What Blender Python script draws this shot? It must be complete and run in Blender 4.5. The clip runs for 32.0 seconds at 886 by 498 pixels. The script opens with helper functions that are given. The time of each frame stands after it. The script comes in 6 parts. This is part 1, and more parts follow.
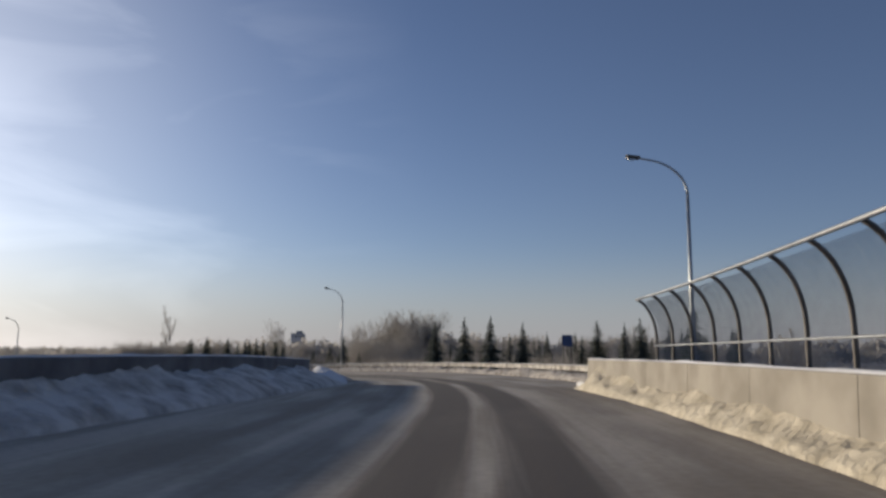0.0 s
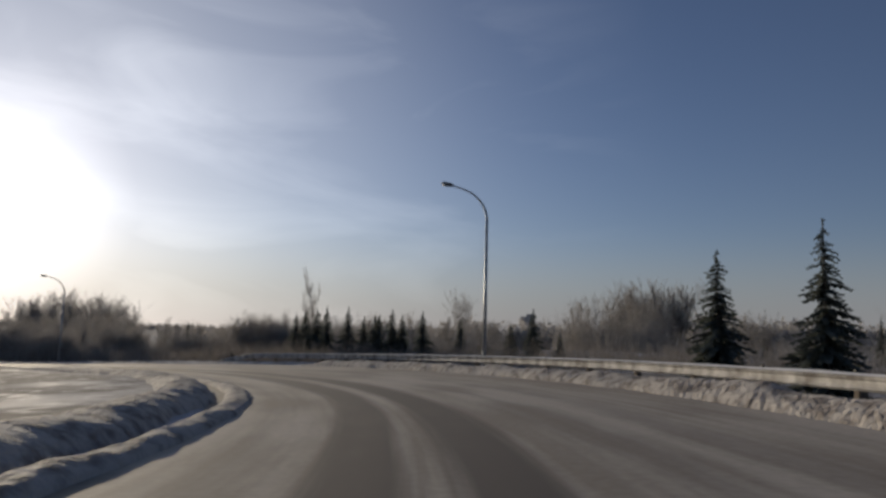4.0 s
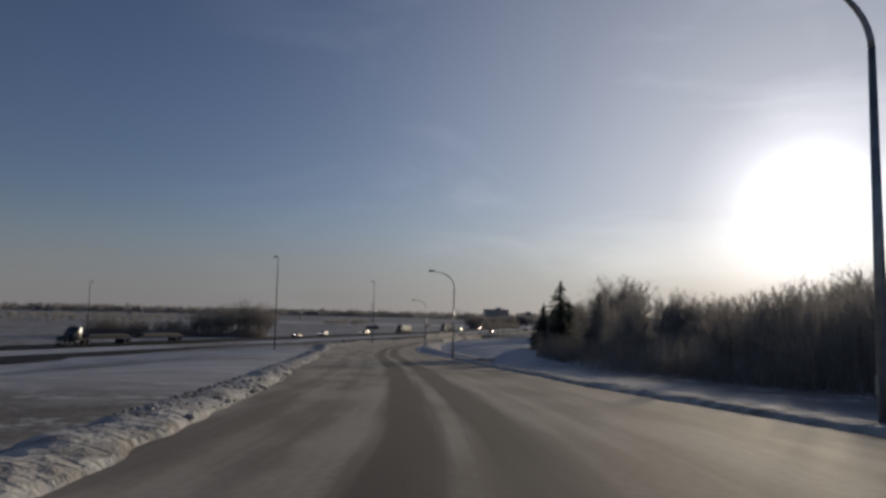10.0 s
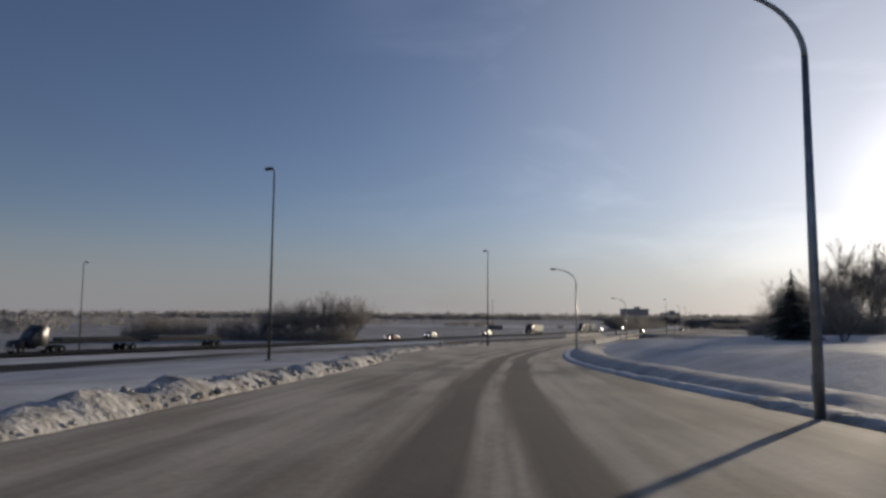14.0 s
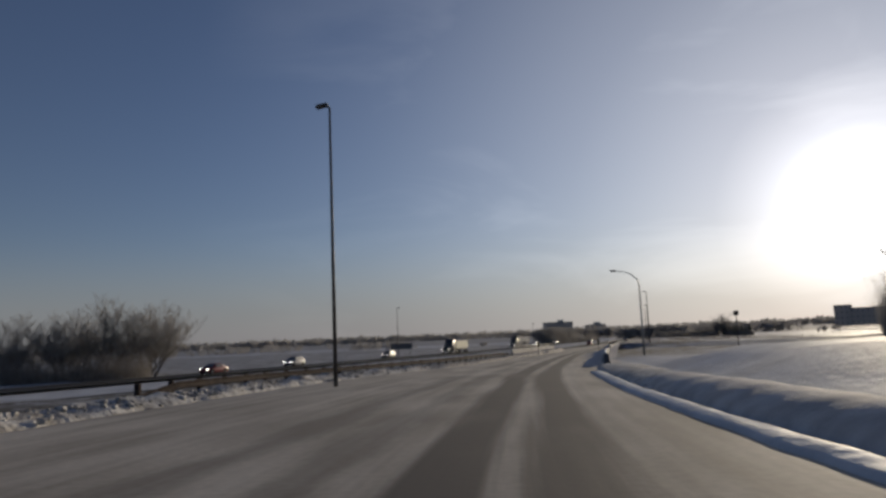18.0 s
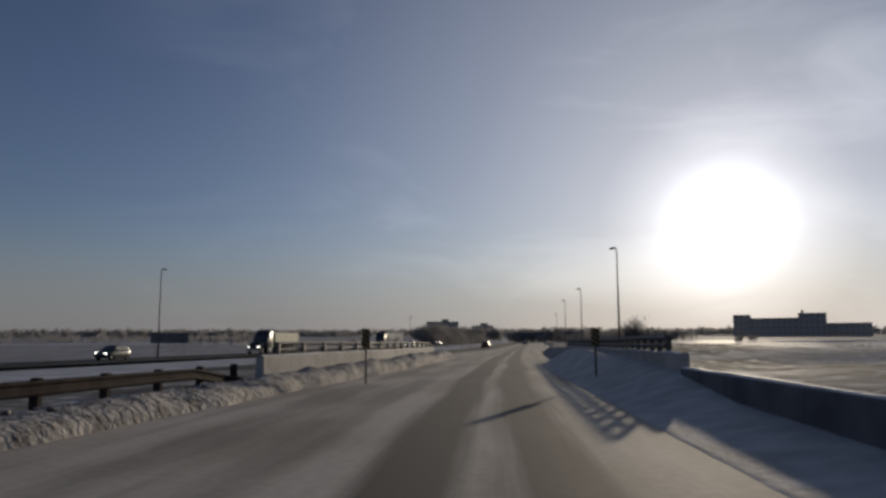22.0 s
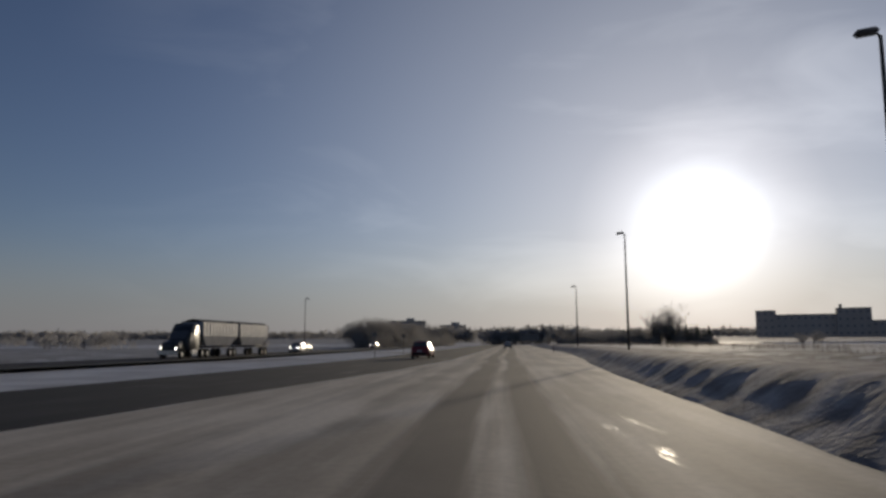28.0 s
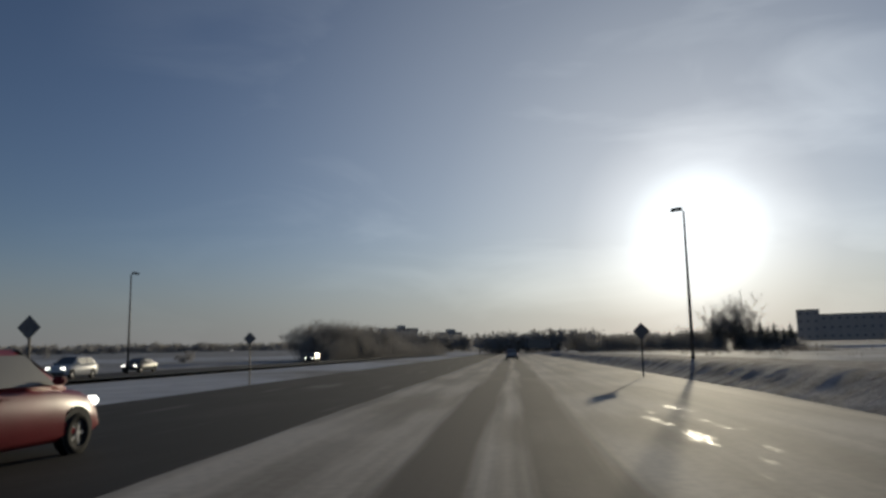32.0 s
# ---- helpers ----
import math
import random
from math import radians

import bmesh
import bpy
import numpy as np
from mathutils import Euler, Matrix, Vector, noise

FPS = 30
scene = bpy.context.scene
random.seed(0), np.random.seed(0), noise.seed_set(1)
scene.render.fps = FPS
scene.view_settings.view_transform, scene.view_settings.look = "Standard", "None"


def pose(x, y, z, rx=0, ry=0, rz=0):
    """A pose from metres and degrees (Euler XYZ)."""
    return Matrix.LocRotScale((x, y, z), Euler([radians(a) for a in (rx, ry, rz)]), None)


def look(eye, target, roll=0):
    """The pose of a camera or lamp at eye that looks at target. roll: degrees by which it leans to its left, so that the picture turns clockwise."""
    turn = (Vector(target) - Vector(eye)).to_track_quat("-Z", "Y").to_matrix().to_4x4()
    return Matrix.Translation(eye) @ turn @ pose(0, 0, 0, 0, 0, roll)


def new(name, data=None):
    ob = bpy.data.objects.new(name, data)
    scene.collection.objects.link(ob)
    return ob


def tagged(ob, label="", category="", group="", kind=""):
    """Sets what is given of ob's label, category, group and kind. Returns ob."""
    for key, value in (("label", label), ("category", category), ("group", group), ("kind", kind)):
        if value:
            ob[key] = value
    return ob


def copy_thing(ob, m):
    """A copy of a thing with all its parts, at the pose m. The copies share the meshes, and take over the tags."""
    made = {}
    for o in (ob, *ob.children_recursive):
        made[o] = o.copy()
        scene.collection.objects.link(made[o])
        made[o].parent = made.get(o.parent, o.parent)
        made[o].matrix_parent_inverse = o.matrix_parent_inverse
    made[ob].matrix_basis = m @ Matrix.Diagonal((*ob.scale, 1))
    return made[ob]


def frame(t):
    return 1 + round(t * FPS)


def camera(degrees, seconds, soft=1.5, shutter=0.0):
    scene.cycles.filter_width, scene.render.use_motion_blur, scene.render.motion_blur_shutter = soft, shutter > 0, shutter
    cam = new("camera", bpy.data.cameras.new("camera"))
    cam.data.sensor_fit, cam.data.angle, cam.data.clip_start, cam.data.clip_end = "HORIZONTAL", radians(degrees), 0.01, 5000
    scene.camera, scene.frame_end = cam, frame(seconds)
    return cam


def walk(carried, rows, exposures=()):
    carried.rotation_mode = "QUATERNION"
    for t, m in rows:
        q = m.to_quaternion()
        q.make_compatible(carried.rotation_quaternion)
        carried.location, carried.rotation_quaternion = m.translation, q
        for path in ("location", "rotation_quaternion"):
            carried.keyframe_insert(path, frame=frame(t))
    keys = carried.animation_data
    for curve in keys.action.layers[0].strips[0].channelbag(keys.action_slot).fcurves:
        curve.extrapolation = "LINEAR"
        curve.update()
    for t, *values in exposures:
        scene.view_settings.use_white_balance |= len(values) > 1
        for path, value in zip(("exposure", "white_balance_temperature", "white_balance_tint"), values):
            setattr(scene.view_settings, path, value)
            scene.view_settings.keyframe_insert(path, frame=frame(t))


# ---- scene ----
# ---------- camera ----------
PATH = [
    (0.0, 0.00, 0.00, 1.45, 98.31, -0.45, -80.64),
    (0.5, 7.26, 0.78, 1.53, 98.33, -0.88, -79.84),
    (1.0, 14.16, 1.62, 1.58, 98.26, -1.19, -78.93),
    (1.5, 20.72, 2.54, 1.60, 97.95, -1.16, -77.93),
    (2.0, 26.96, 3.54, 1.59, 97.53, -1.04, -76.39),
    (2.5, 32.96, 4.73, 1.56, 96.95, -1.02, -73.76),
    (3.0, 38.78, 6.21, 1.50, 96.51, -1.09, -70.43),
    (3.5, 44.45, 8.03, 1.42, 96.64, -1.30, -66.56),
    (4.0, 50.00, 10.27, 1.34, 96.87, -1.57, -62.22),
    (4.5, 55.39, 12.97, 1.25, 96.88, -1.85, -57.43),
    (5.0, 60.54, 16.13, 1.16, 96.77, -2.12, -52.43),
    (5.5, 65.42, 19.74, 1.05, 96.52, -2.34, -47.62),
    (6.0, 69.95, 23.73, 0.93, 96.23, -2.45, -42.53),
    (6.5, 74.07, 28.14, 0.79, 95.98, -2.36, -36.46),
    (7.0, 77.71, 32.98, 0.63, 95.77, -2.21, -30.50),
    (7.5, 80.90, 38.17, 0.46, 95.64, -2.17, -25.76),
    (8.0, 83.71, 43.65, 0.28, 95.61, -2.10, -21.43),
    (8.5, 86.14, 49.42, 0.08, 95.80, -1.95, -17.11),
    (9.0, 88.16, 55.46, -0.13, 95.95, -1.75, -12.70),
    (9.5, 89.71, 61.78, -0.36, 95.72, -1.50, -7.59),
    (10.0, 90.72, 68.36, -0.60, 95.45, -1.24, -2.95),
    (10.5, 91.32, 75.16, -0.86, 95.46, -0.99, -0.01),
    (11.0, 91.64, 82.18, -1.13, 95.51, -0.77, 2.11),
    (11.5, 91.72, 89.42, -1.41, 95.38, -0.63, 3.96),
    (12.0, 91.59, 96.90, -1.70, 95.28, -0.55, 5.30),
    (12.5, 91.32, 104.64, -1.99, 95.41, -0.56, 5.95),
    (13.0, 90.99, 112.65, -2.28, 95.57, -0.57, 6.28),
    (13.5, 90.58, 120.95, -2.56, 95.59, -0.50, 6.75),
    (14.0, 90.10, 129.54, -2.83, 95.62, -0.38, 7.02),
    (14.5, 89.60, 138.36, -3.09, 95.86, -0.22, 6.86),
    (15.0, 89.14, 147.35, -3.35, 96.09, -0.01, 6.44),
    (15.5, 88.77, 156.45, -3.59, 96.09, 0.23, 5.84),
    (16.0, 88.50, 165.58, -3.83, 96.10, 0.54, 5.06),
    (16.5, 88.37, 174.74, -4.05, 96.33, 0.92, 4.19),
    (17.0, 88.41, 183.91, -4.25, 96.64, 1.37, 3.18),
    (17.5, 88.63, 193.10, -4.43, 97.01, 1.94, 1.98),
    (18.0, 89.06, 202.31, -4.58, 97.31, 2.40, 0.63),
    (18.5, 89.75, 211.57, -4.71, 97.34, 2.48, -0.98),
    (19.0, 90.71, 220.90, -4.82, 97.24, 2.39, -2.48),
    (19.5, 91.86, 230.32, -4.93, 97.03, 2.30, -3.33),
    (20.0, 93.15, 239.83, -5.04, 96.90, 2.07, -4.08),
    (20.5, 94.59, 249.36, -5.14, 97.21, 1.55, -5.20),
    (21.0, 96.21, 258.82, -5.23, 97.50, 0.98, -6.38),
    (21.5, 97.99, 268.16, -5.30, 97.29, 0.56, -7.49),
    (22.0, 99.90, 277.31, -5.36, 97.06, 0.22, -8.35),
    (22.5, 101.86, 286.28, -5.41, 97.29, -0.06, -8.63),
    (23.0, 103.80, 295.09, -5.45, 97.58, -0.27, -8.76),
    (23.5, 105.74, 303.77, -5.48, 97.64, -0.42, -9.10),
    (24.0, 107.72, 312.34, -5.51, 97.61, -0.47, -9.47),
    (24.5, 109.73, 320.85, -5.55, 97.55, -0.32, -9.71),
    (25.0, 111.78, 329.33, -5.59, 97.46, -0.10, -10.01),
    (25.5, 113.90, 337.77, -5.64, 97.37, 0.10, -10.64),
    (26.0, 116.11, 346.19, -5.69, 97.26, 0.29, -11.17),
    (26.5, 118.36, 354.57, -5.75, 97.06, 0.45, -11.20),
    (27.0, 120.58, 362.88, -5.81, 96.94, 0.54, -11.00),
    (27.5, 122.73, 371.11, -5.87, 97.10, 0.47, -10.67),
    (28.0, 124.81, 379.24, -5.92, 97.25, 0.35, -10.24),
    (28.5, 126.84, 387.25, -5.96, 97.24, 0.26, -10.19),
    (29.0, 128.86, 395.12, -5.99, 97.25, 0.18, -10.13),
    (29.5, 130.89, 402.86, -6.02, 97.46, 0.11, -10.02),
    (30.0, 132.93, 410.49, -6.03, 97.38, 0.09, -10.06),
    (30.5, 134.97, 417.99, -6.04, 97.27, 0.17, -10.35),
    (31.0, 137.01, 425.37, -6.03, 97.67, 0.36, -10.25),
    (31.5, 138.97, 432.63, -6.01, 97.82, 0.72, -10.12),
    (32.0, 140.82, 439.78, -5.99, 97.96, 1.14, -10.20),
]
cam = camera(62.4, 32.0, soft=3.0)
walk(cam, [(t, pose(x, y, z, rx, ry, rz)) for t, x, y, z, rx, ry, rz in PATH],
     [(t, e, 6500, 10) for t, e in ((0, 0.36), (2.5, 0.3), (4.6, -0.45), (6, -0.58), (8, -0.54), (10, -0.55), (12.5, -0.22), (14.5, -0.12), (16.6, -0.18), (18, -0.42), (19, -0.58), (20.5, -0.62), (22.5, -0.62), (29.1, -0.62))] + [(29.8, -0.62, 6400, 4), (32, -0.62, 6400, 4)])

# ---------- sky, sun ----------
SUN_AZ, SUN_EL = 0.519, 0.145          # clockwise from +y, above the horizon, radians
SUN = Vector((math.sin(SUN_AZ) * math.cos(SUN_EL), math.cos(SUN_AZ) * math.cos(SUN_EL), math.sin(SUN_EL)))


def build_world():
    w = bpy.data.worlds.new("winter_sky")
    scene.world = w
    w.use_nodes = True
    n, l = w.node_tree.nodes, w.node_tree.links
    n.clear()
    sky = n.new("ShaderNodeTexSky")
    sky.sky_type, sky.sun_disc = "NISHITA", False
    sky.sun_elevation, sky.sun_rotation = SUN_EL, SUN_AZ
    sky.air_density, sky.dust_density, sky.ozone_density, sky.altitude = 1.0, 0.15, 2.5, 700
    bg = n.new("ShaderNodeBackground")
    bg.inputs["Strength"].default_value = 0.10
    out = n.new("ShaderNodeOutputWorld")
    tc = n.new("ShaderNodeTexCoord")
    # the bright haze round the low sun
    dot = n.new("ShaderNodeVectorMath"); dot.operation = "DOT_PRODUCT"
    dot.inputs[1].default_value = SUN
    l.new(tc.outputs["Generated"], dot.inputs[0])
    acos = n.new("ShaderNodeMath"); acos.operation = "ARCCOSINE"; acos.use_clamp = False
    l.new(dot.outputs["Value"], acos.inputs[0])
    ramp = n.new("ShaderNodeValToRGB")
    ramp.color_ramp.interpolation = "B_SPLINE"
    wide = n.new("ShaderNodeMath"); wide.operation = "DIVIDE"; wide.inputs[1].default_value = 0.9
    l.new(acos.outputs[0], wide.inputs[0]); l.new(wide.outputs[0], ramp.inputs[0])
    e = ramp.color_ramp.elements
    for k, (p, c) in enumerate(((0.0, (1, 1, 1)), (0.055, (1, 1, 0.97)), (0.105, (0.53, 0.50, 0.46)), (0.18, (0.315, 0.30, 0.265)), (0.38, (0.163, 0.158, 0.145)), (0.68, (0.018, 0.018, 0.020)), (1.0, (0, 0, 0)))):
        el = e[k] if k < 2 else e.new(p)
        el.position, el.color = p, (*c, 1)
    # thin cloud veils, more of them near the sun
    cmap = n.new("ShaderNodeMapping"); cmap.inputs["Scale"].default_value = (1.3, 1.3, 4.0)
    cmap.inputs["Rotation"].default_value = (0.25, 0.1, 0.4)
    l.new(tc.outputs["Generated"], cmap.inputs[0])
    cn = n.new("ShaderNodeTexNoise"); cn.inputs["Scale"].default_value = 2.6; cn.inputs["Detail"].default_value = 7
    cn.inputs["Distortion"].default_value = 0.6
    l.new(cmap.outputs[0], cn.inputs["Vector"])
    cr = n.new("ShaderNodeMapRange"); cr.inputs["From Min"].default_value = 0.49; cr.inputs["From Max"].default_value = 0.78
    l.new(cn.outputs["Fac"], cr.inputs["Value"])
    near = n.new("ShaderNodeMapRange"); near.inputs["From Min"].default_value = 0.85; near.inputs["From Max"].default_value = 0.15
    l.new(acos.outputs[0], near.inputs["Value"])
    cm = n.new("ShaderNodeMath"); cm.operation = "MULTIPLY"
    l.new(cr.outputs[0], cm.inputs[0]); l.new(near.outputs[0], cm.inputs[1])
    cm2 = n.new("ShaderNodeMath"); cm2.operation = "MULTIPLY"; cm2.inputs[1].default_value = 0.24
    l.new(cm.outputs[0], cm2.inputs[0])
    # pale haze low down
    sep = n.new("ShaderNodeSeparateXYZ"); l.new(tc.outputs["Generated"], sep.inputs[0])
    hz = n.new("ShaderNodeMapRange"); hz.inputs["From Min"].default_value = 0.17; hz.inputs["From Max"].default_value = -0.02
    hz.interpolation_type = "SMOOTHERSTEP"
    l.new(sep.outputs["Z"], hz.inputs["Value"])
    hm = n.new("ShaderNodeMath"); hm.operation = "MULTIPLY"; hm.inputs[1].default_value = 0.85
    l.new(hz.outputs[0], hm.inputs[0])
    scale = n.new("ShaderNodeVectorMath"); scale.operation = "SCALE"
    scale.inputs["Scale"].default_value = 0.110
    l.new(sky.outputs[0], scale.inputs[0])
    tint = n.new("ShaderNodeVectorMath"); tint.operation = "MULTIPLY"; tint.inputs[1].default_value = (0.775, 0.652, 0.725)
    l.new(scale.outputs[0], tint.inputs[0])
    hmix = n.new("ShaderNodeMix"); hmix.data_type = "RGBA"
    hmix.inputs["B"].default_value = (0.255, 0.265, 0.30, 1)
    l.new(hm.outputs[0], hmix.inputs["Factor"]); l.new(tint.outputs[0], hmix.inputs["A"])
    glow = n.new("ShaderNodeVectorMath"); glow.operation = "SCALE"; glow.inputs["Scale"].default_value = 1.6
    l.new(ramp.outputs[0], glow.inputs[0])
    a1 = n.new("ShaderNodeVectorMath"); a1.operation = "ADD"
    l.new(hmix.outputs["Result"], a1.inputs[0]); l.new(glow.outputs[0], a1.inputs[1])
    a2 = n.new("ShaderNodeVectorMath"); a2.operation = "ADD"
    l.new(a1.outputs[0], a2.inputs[0]); l.new(cm2.outputs[0], a2.inputs[1])
    l.new(a2.outputs[0], bg.inputs["Color"])
    bg.inputs["Strength"].default_value = 1.0
    l.new(bg.outputs[0], out.inputs["Surface"])


build_world()
lamp = bpy.data.lights.new("low_sun", "SUN")
lamp.energy, lamp.angle, lamp.color = 3.4, radians(1.0), (0.99, 0.84, 0.63)
sun_lamp = new("low_sun", lamp)
sun_lamp.matrix_world = look(SUN * 300, (0, 0, 0))


# ---------- materials ----------
def material(name, rough=0.8, metal=0.0):
    m = bpy.data.materials.new(name)
    m.use_nodes = True
    b = m.node_tree.nodes["Principled BSDF"]
    b.inputs["Roughness"].default_value, b.inputs["Metallic"].default_value = rough, metal
    return m, m.node_tree.nodes, m.node_tree.links, b


def noisy(name, a, b, scale=1.0, rough=0.8, metal=0.0, detail=6, bump=0.3, bump_scale=None, bump_dist=0.02, stretch=(1, 1, 1), lo=0.35, hi=0.65, spec=0.3):
    """Two colours mixed by noise in object space, with a finer noise as relief."""
    m, n, l, p = material(name, rough, metal)
    p.inputs["Specular IOR Level"].default_value = spec
    tc = n.new("ShaderNodeTexCoord")
    mp = n.new("ShaderNodeMapping"); mp.inputs["Scale"].default_value = stretch
    l.new(tc.outputs["Object"], mp.inputs[0])
    t = n.new("ShaderNodeTexNoise"); t.inputs["Scale"].default_value = scale; t.inputs["Detail"].default_value = detail
    l.new(mp.outputs[0], t.inputs["Vector"])
    r = n.new("ShaderNodeMapRange"); r.inputs["From Min"].default_value = lo; r.inputs["From Max"].default_value = hi
    l.new(t.outputs["Fac"], r.inputs["Value"])
    mix = n.new("ShaderNodeMix"); mix.data_type = "RGBA"
    mix.inputs["A"].default_value, mix.inputs["B"].default_value = (*a, 1), (*b, 1)
    l.new(r.outputs[0], mix.inputs["Factor"]); l.new(mix.outputs["Result"], p.inputs["Base Color"])
    if bump:
        t2 = n.new("ShaderNodeTexNoise"); t2.inputs["Scale"].default_value = bump_scale or scale * 6; t2.inputs["Detail"].default_value = 4
        l.new(mp.outputs[0], t2.inputs["Vector"])
        bp = n.new("ShaderNodeBump"); bp.inputs["Strength"].default_value = bump; bp.inputs["Distance"].default_value = bump_dist
        l.new(t2.outputs["Fac"], bp.inputs["Height"]); l.new(bp.outputs[0], p.inputs["Normal"])
    return m


def let_through(m, share):
    """Thin twigs and needles pass some light on, lifting backlit woods towards haze."""
    n, l = m.node_tree.nodes, m.node_tree.links
    p = n["Principled BSDF"]
    t = n.new("ShaderNodeBsdfTranslucent")
    l.new(p.inputs["Base Color"].links[0].from_socket, t.inputs["Color"])
    mx = n.new("ShaderNodeMixShader"); mx.inputs[0].default_value = share
    l.new(p.outputs[0], mx.inputs[1]); l.new(t.outputs[0], mx.inputs[2])
    l.new(mx.outputs[0], n["Material Output"].inputs["Surface"])


SANDY = noisy("sanded_snow", (0.38, 0.335, 0.255), (0.56, 0.505, 0.40), 1.6, 0.75, bump=0.8, bump_scale=5, bump_dist=0.12)
SNOW = noisy("snow", (0.56, 0.57, 0.59), (0.72, 0.73, 0.75), 0.5, 0.7, bump=0.5, bump_scale=2.5, bump_dist=0.12)
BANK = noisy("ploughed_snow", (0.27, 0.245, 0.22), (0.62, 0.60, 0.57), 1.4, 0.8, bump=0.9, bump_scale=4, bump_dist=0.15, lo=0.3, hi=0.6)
CONCRETE = noisy("concrete", (0.23, 0.21, 0.18), (0.34, 0.315, 0.275), 0.8, 0.85, bump=0.3, bump_scale=30, bump_dist=0.005)
# The same concrete darkened: the walls' own shade put into the colour.
SHADED_CONCRETE = noisy("shade_darkened_concrete", (0.085, 0.085, 0.095), (0.15, 0.15, 0.16), 0.8, 0.8, bump=0.3, bump_scale=30, bump_dist=0.005)
STEEL = noisy("galvanised_steel", (0.30, 0.31, 0.32), (0.42, 0.43, 0.44), 3, 0.45, 0.8, bump=0.1)
DARKSTEEL = noisy("weathered_steel", (0.08, 0.073, 0.068), (0.14, 0.128, 0.12), 2, 0.6, 0.4, bump=0.1)
BARK = noisy("bark", (0.13, 0.11, 0.095), (0.24, 0.21, 0.18), 3, 0.9, bump=0.5, stretch=(4, 4, 0.6))
# Twigs and needles lightened: sun glare and haze put into their colour.
TWIG = noisy("haze_paled_bare_twigs", (0.28, 0.262, 0.245), (0.42, 0.40, 0.375), 1.2, 0.9, bump=0)
NEEDLE = noisy("spruce_needles", (0.075, 0.088, 0.075), (0.18, 0.195, 0.17), 1.4, 0.85, bump=0)
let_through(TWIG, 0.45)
let_through(NEEDLE, 0.3)
# Far trees paled for distance, the haze put into their colour.
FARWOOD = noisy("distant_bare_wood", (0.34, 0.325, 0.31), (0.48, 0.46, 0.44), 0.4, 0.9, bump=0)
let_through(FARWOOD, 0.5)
# Brush lightened likewise, glare and haze put into its colour.
BRUSH = noisy("haze_paled_dry_brush", (0.20, 0.178, 0.158), (0.35, 0.318, 0.285), 1.2, 0.9, bump=0)
let_through(BRUSH, 0.4)
# Wall lightened for its distance: haze put into the colour.
BRICK = noisy("brown_wall", (0.42, 0.36, 0.31), (0.52, 0.45, 0.39), 1.5, 0.9, bump=0.2)


# ---------- helpers ----------
def thing(name, label, category, group="", kind="", at=None):
    ob = new(name)
    ob.empty_display_size = 0.3
    if at is not None:
        ob.matrix_basis = at
    return tagged(ob, label, category, group, kind)


def mesh_of(name, verts, faces, mat, smooth=False):
    me = bpy.data.meshes.new(name)
    me.from_pydata([tuple(v) for v in verts], [], faces)
    me.materials.append(mat)
    if smooth:
        me.polygons.foreach_set("use_smooth", [True] * len(me.polygons))
    me.update()
    return me


def part(name, data, mat, parent, label=""):
    """Link a bmesh or a mesh as one object under a thing or a part."""
    if isinstance(data, bmesh.types.BMesh):
        me = bpy.data.meshes.new(name)
        data.to_mesh(me); data.free()
        me.materials.append(mat)
        data = me
    ob = new(name, data)
    ob.parent = parent
    return tagged(ob, label)


def box(bm, size, at=(0, 0, 0), bevel=0.0, turn=None):
    m = Matrix.Translation(at) @ (turn or Matrix()) @ Matrix.Diagonal((*size, 1))
    got = bmesh.ops.create_cube(bm, size=1, matrix=m)["verts"]
    if bevel:
        edges = list({e for v in got for e in v.link_edges})
        bmesh.ops.bevel(bm, geom=edges, offset=bevel, segments=2, affect="EDGES")


def tube(points, radii, sides=8, cap=True):
    """Vertices and faces of a round bar along points."""
    pts = [Vector(p) for p in points]
    verts, faces = [], []
    prev = None
    for i, p in enumerate(pts):
        d = (pts[min(i + 1, len(pts) - 1)] - pts[max(i - 1, 0)]).normalized()
        a = prev if prev else (Vector((1, 0, 0)) if abs(d.x) < 0.8 else Vector((0, 1, 0)))
        u = (a - d * a.dot(d)).normalized()
        prev, v = u, d.cross(u)
        for k in range(sides):
            c = 2 * math.pi * k / sides
            verts.append(p + (u * math.cos(c) + v * math.sin(c)) * radii[i])
    for i in range(len(pts) - 1):
        for k in range(sides):
            a, b = i * sides + k, i * sides + (k + 1) % sides
            faces.append((a, b, b + sides, a + sides))
    if cap:
        faces.append(tuple(reversed(range(sides))))
        faces.append(tuple(range(len(verts) - sides, len(verts))))
    return verts, faces


def joined(pieces):
    verts, faces = [], []
    for v, f in pieces:
        n0 = len(verts)
        verts += list(v)
        faces += [tuple(i + n0 for i in q) for q in f]
    return verts, faces


# ---------- the ramp's line ----------
LINE = [(-30.2, -3.0, -0.25), (0.0, 0.0, 0.0), (26.96, 3.54, 0.14), (50.0, 10.27, -0.11), (69.95, 23.73, -0.52), (83.71, 43.65, -1.17), (90.72, 68.36, -2.05),
        (91.59, 96.9, -3.15), (90.1, 129.54, -4.28), (88.5, 165.58, -5.28), (89.06, 202.31, -6.03), (93.15, 239.83, -6.49), (99.9, 277.31, -6.81),
        (107.72, 312.34, -6.96), (116.11, 346.19, -7.14), (124.81, 379.24, -7.36), (132.93, 410.49, -7.43), (140.82, 439.78, -7.44), (148.6, 468.0, -7.44), (156.7, 497.0, -7.44)]
END_DIR = Vector((math.sin(radians(15.5)), math.cos(radians(15.5)), 0))
for k in range(1, 12):
    LINE.append((156.7 + END_DIR.x * 80 * k, 497.0 + END_DIR.y * 80 * k, -7.44))
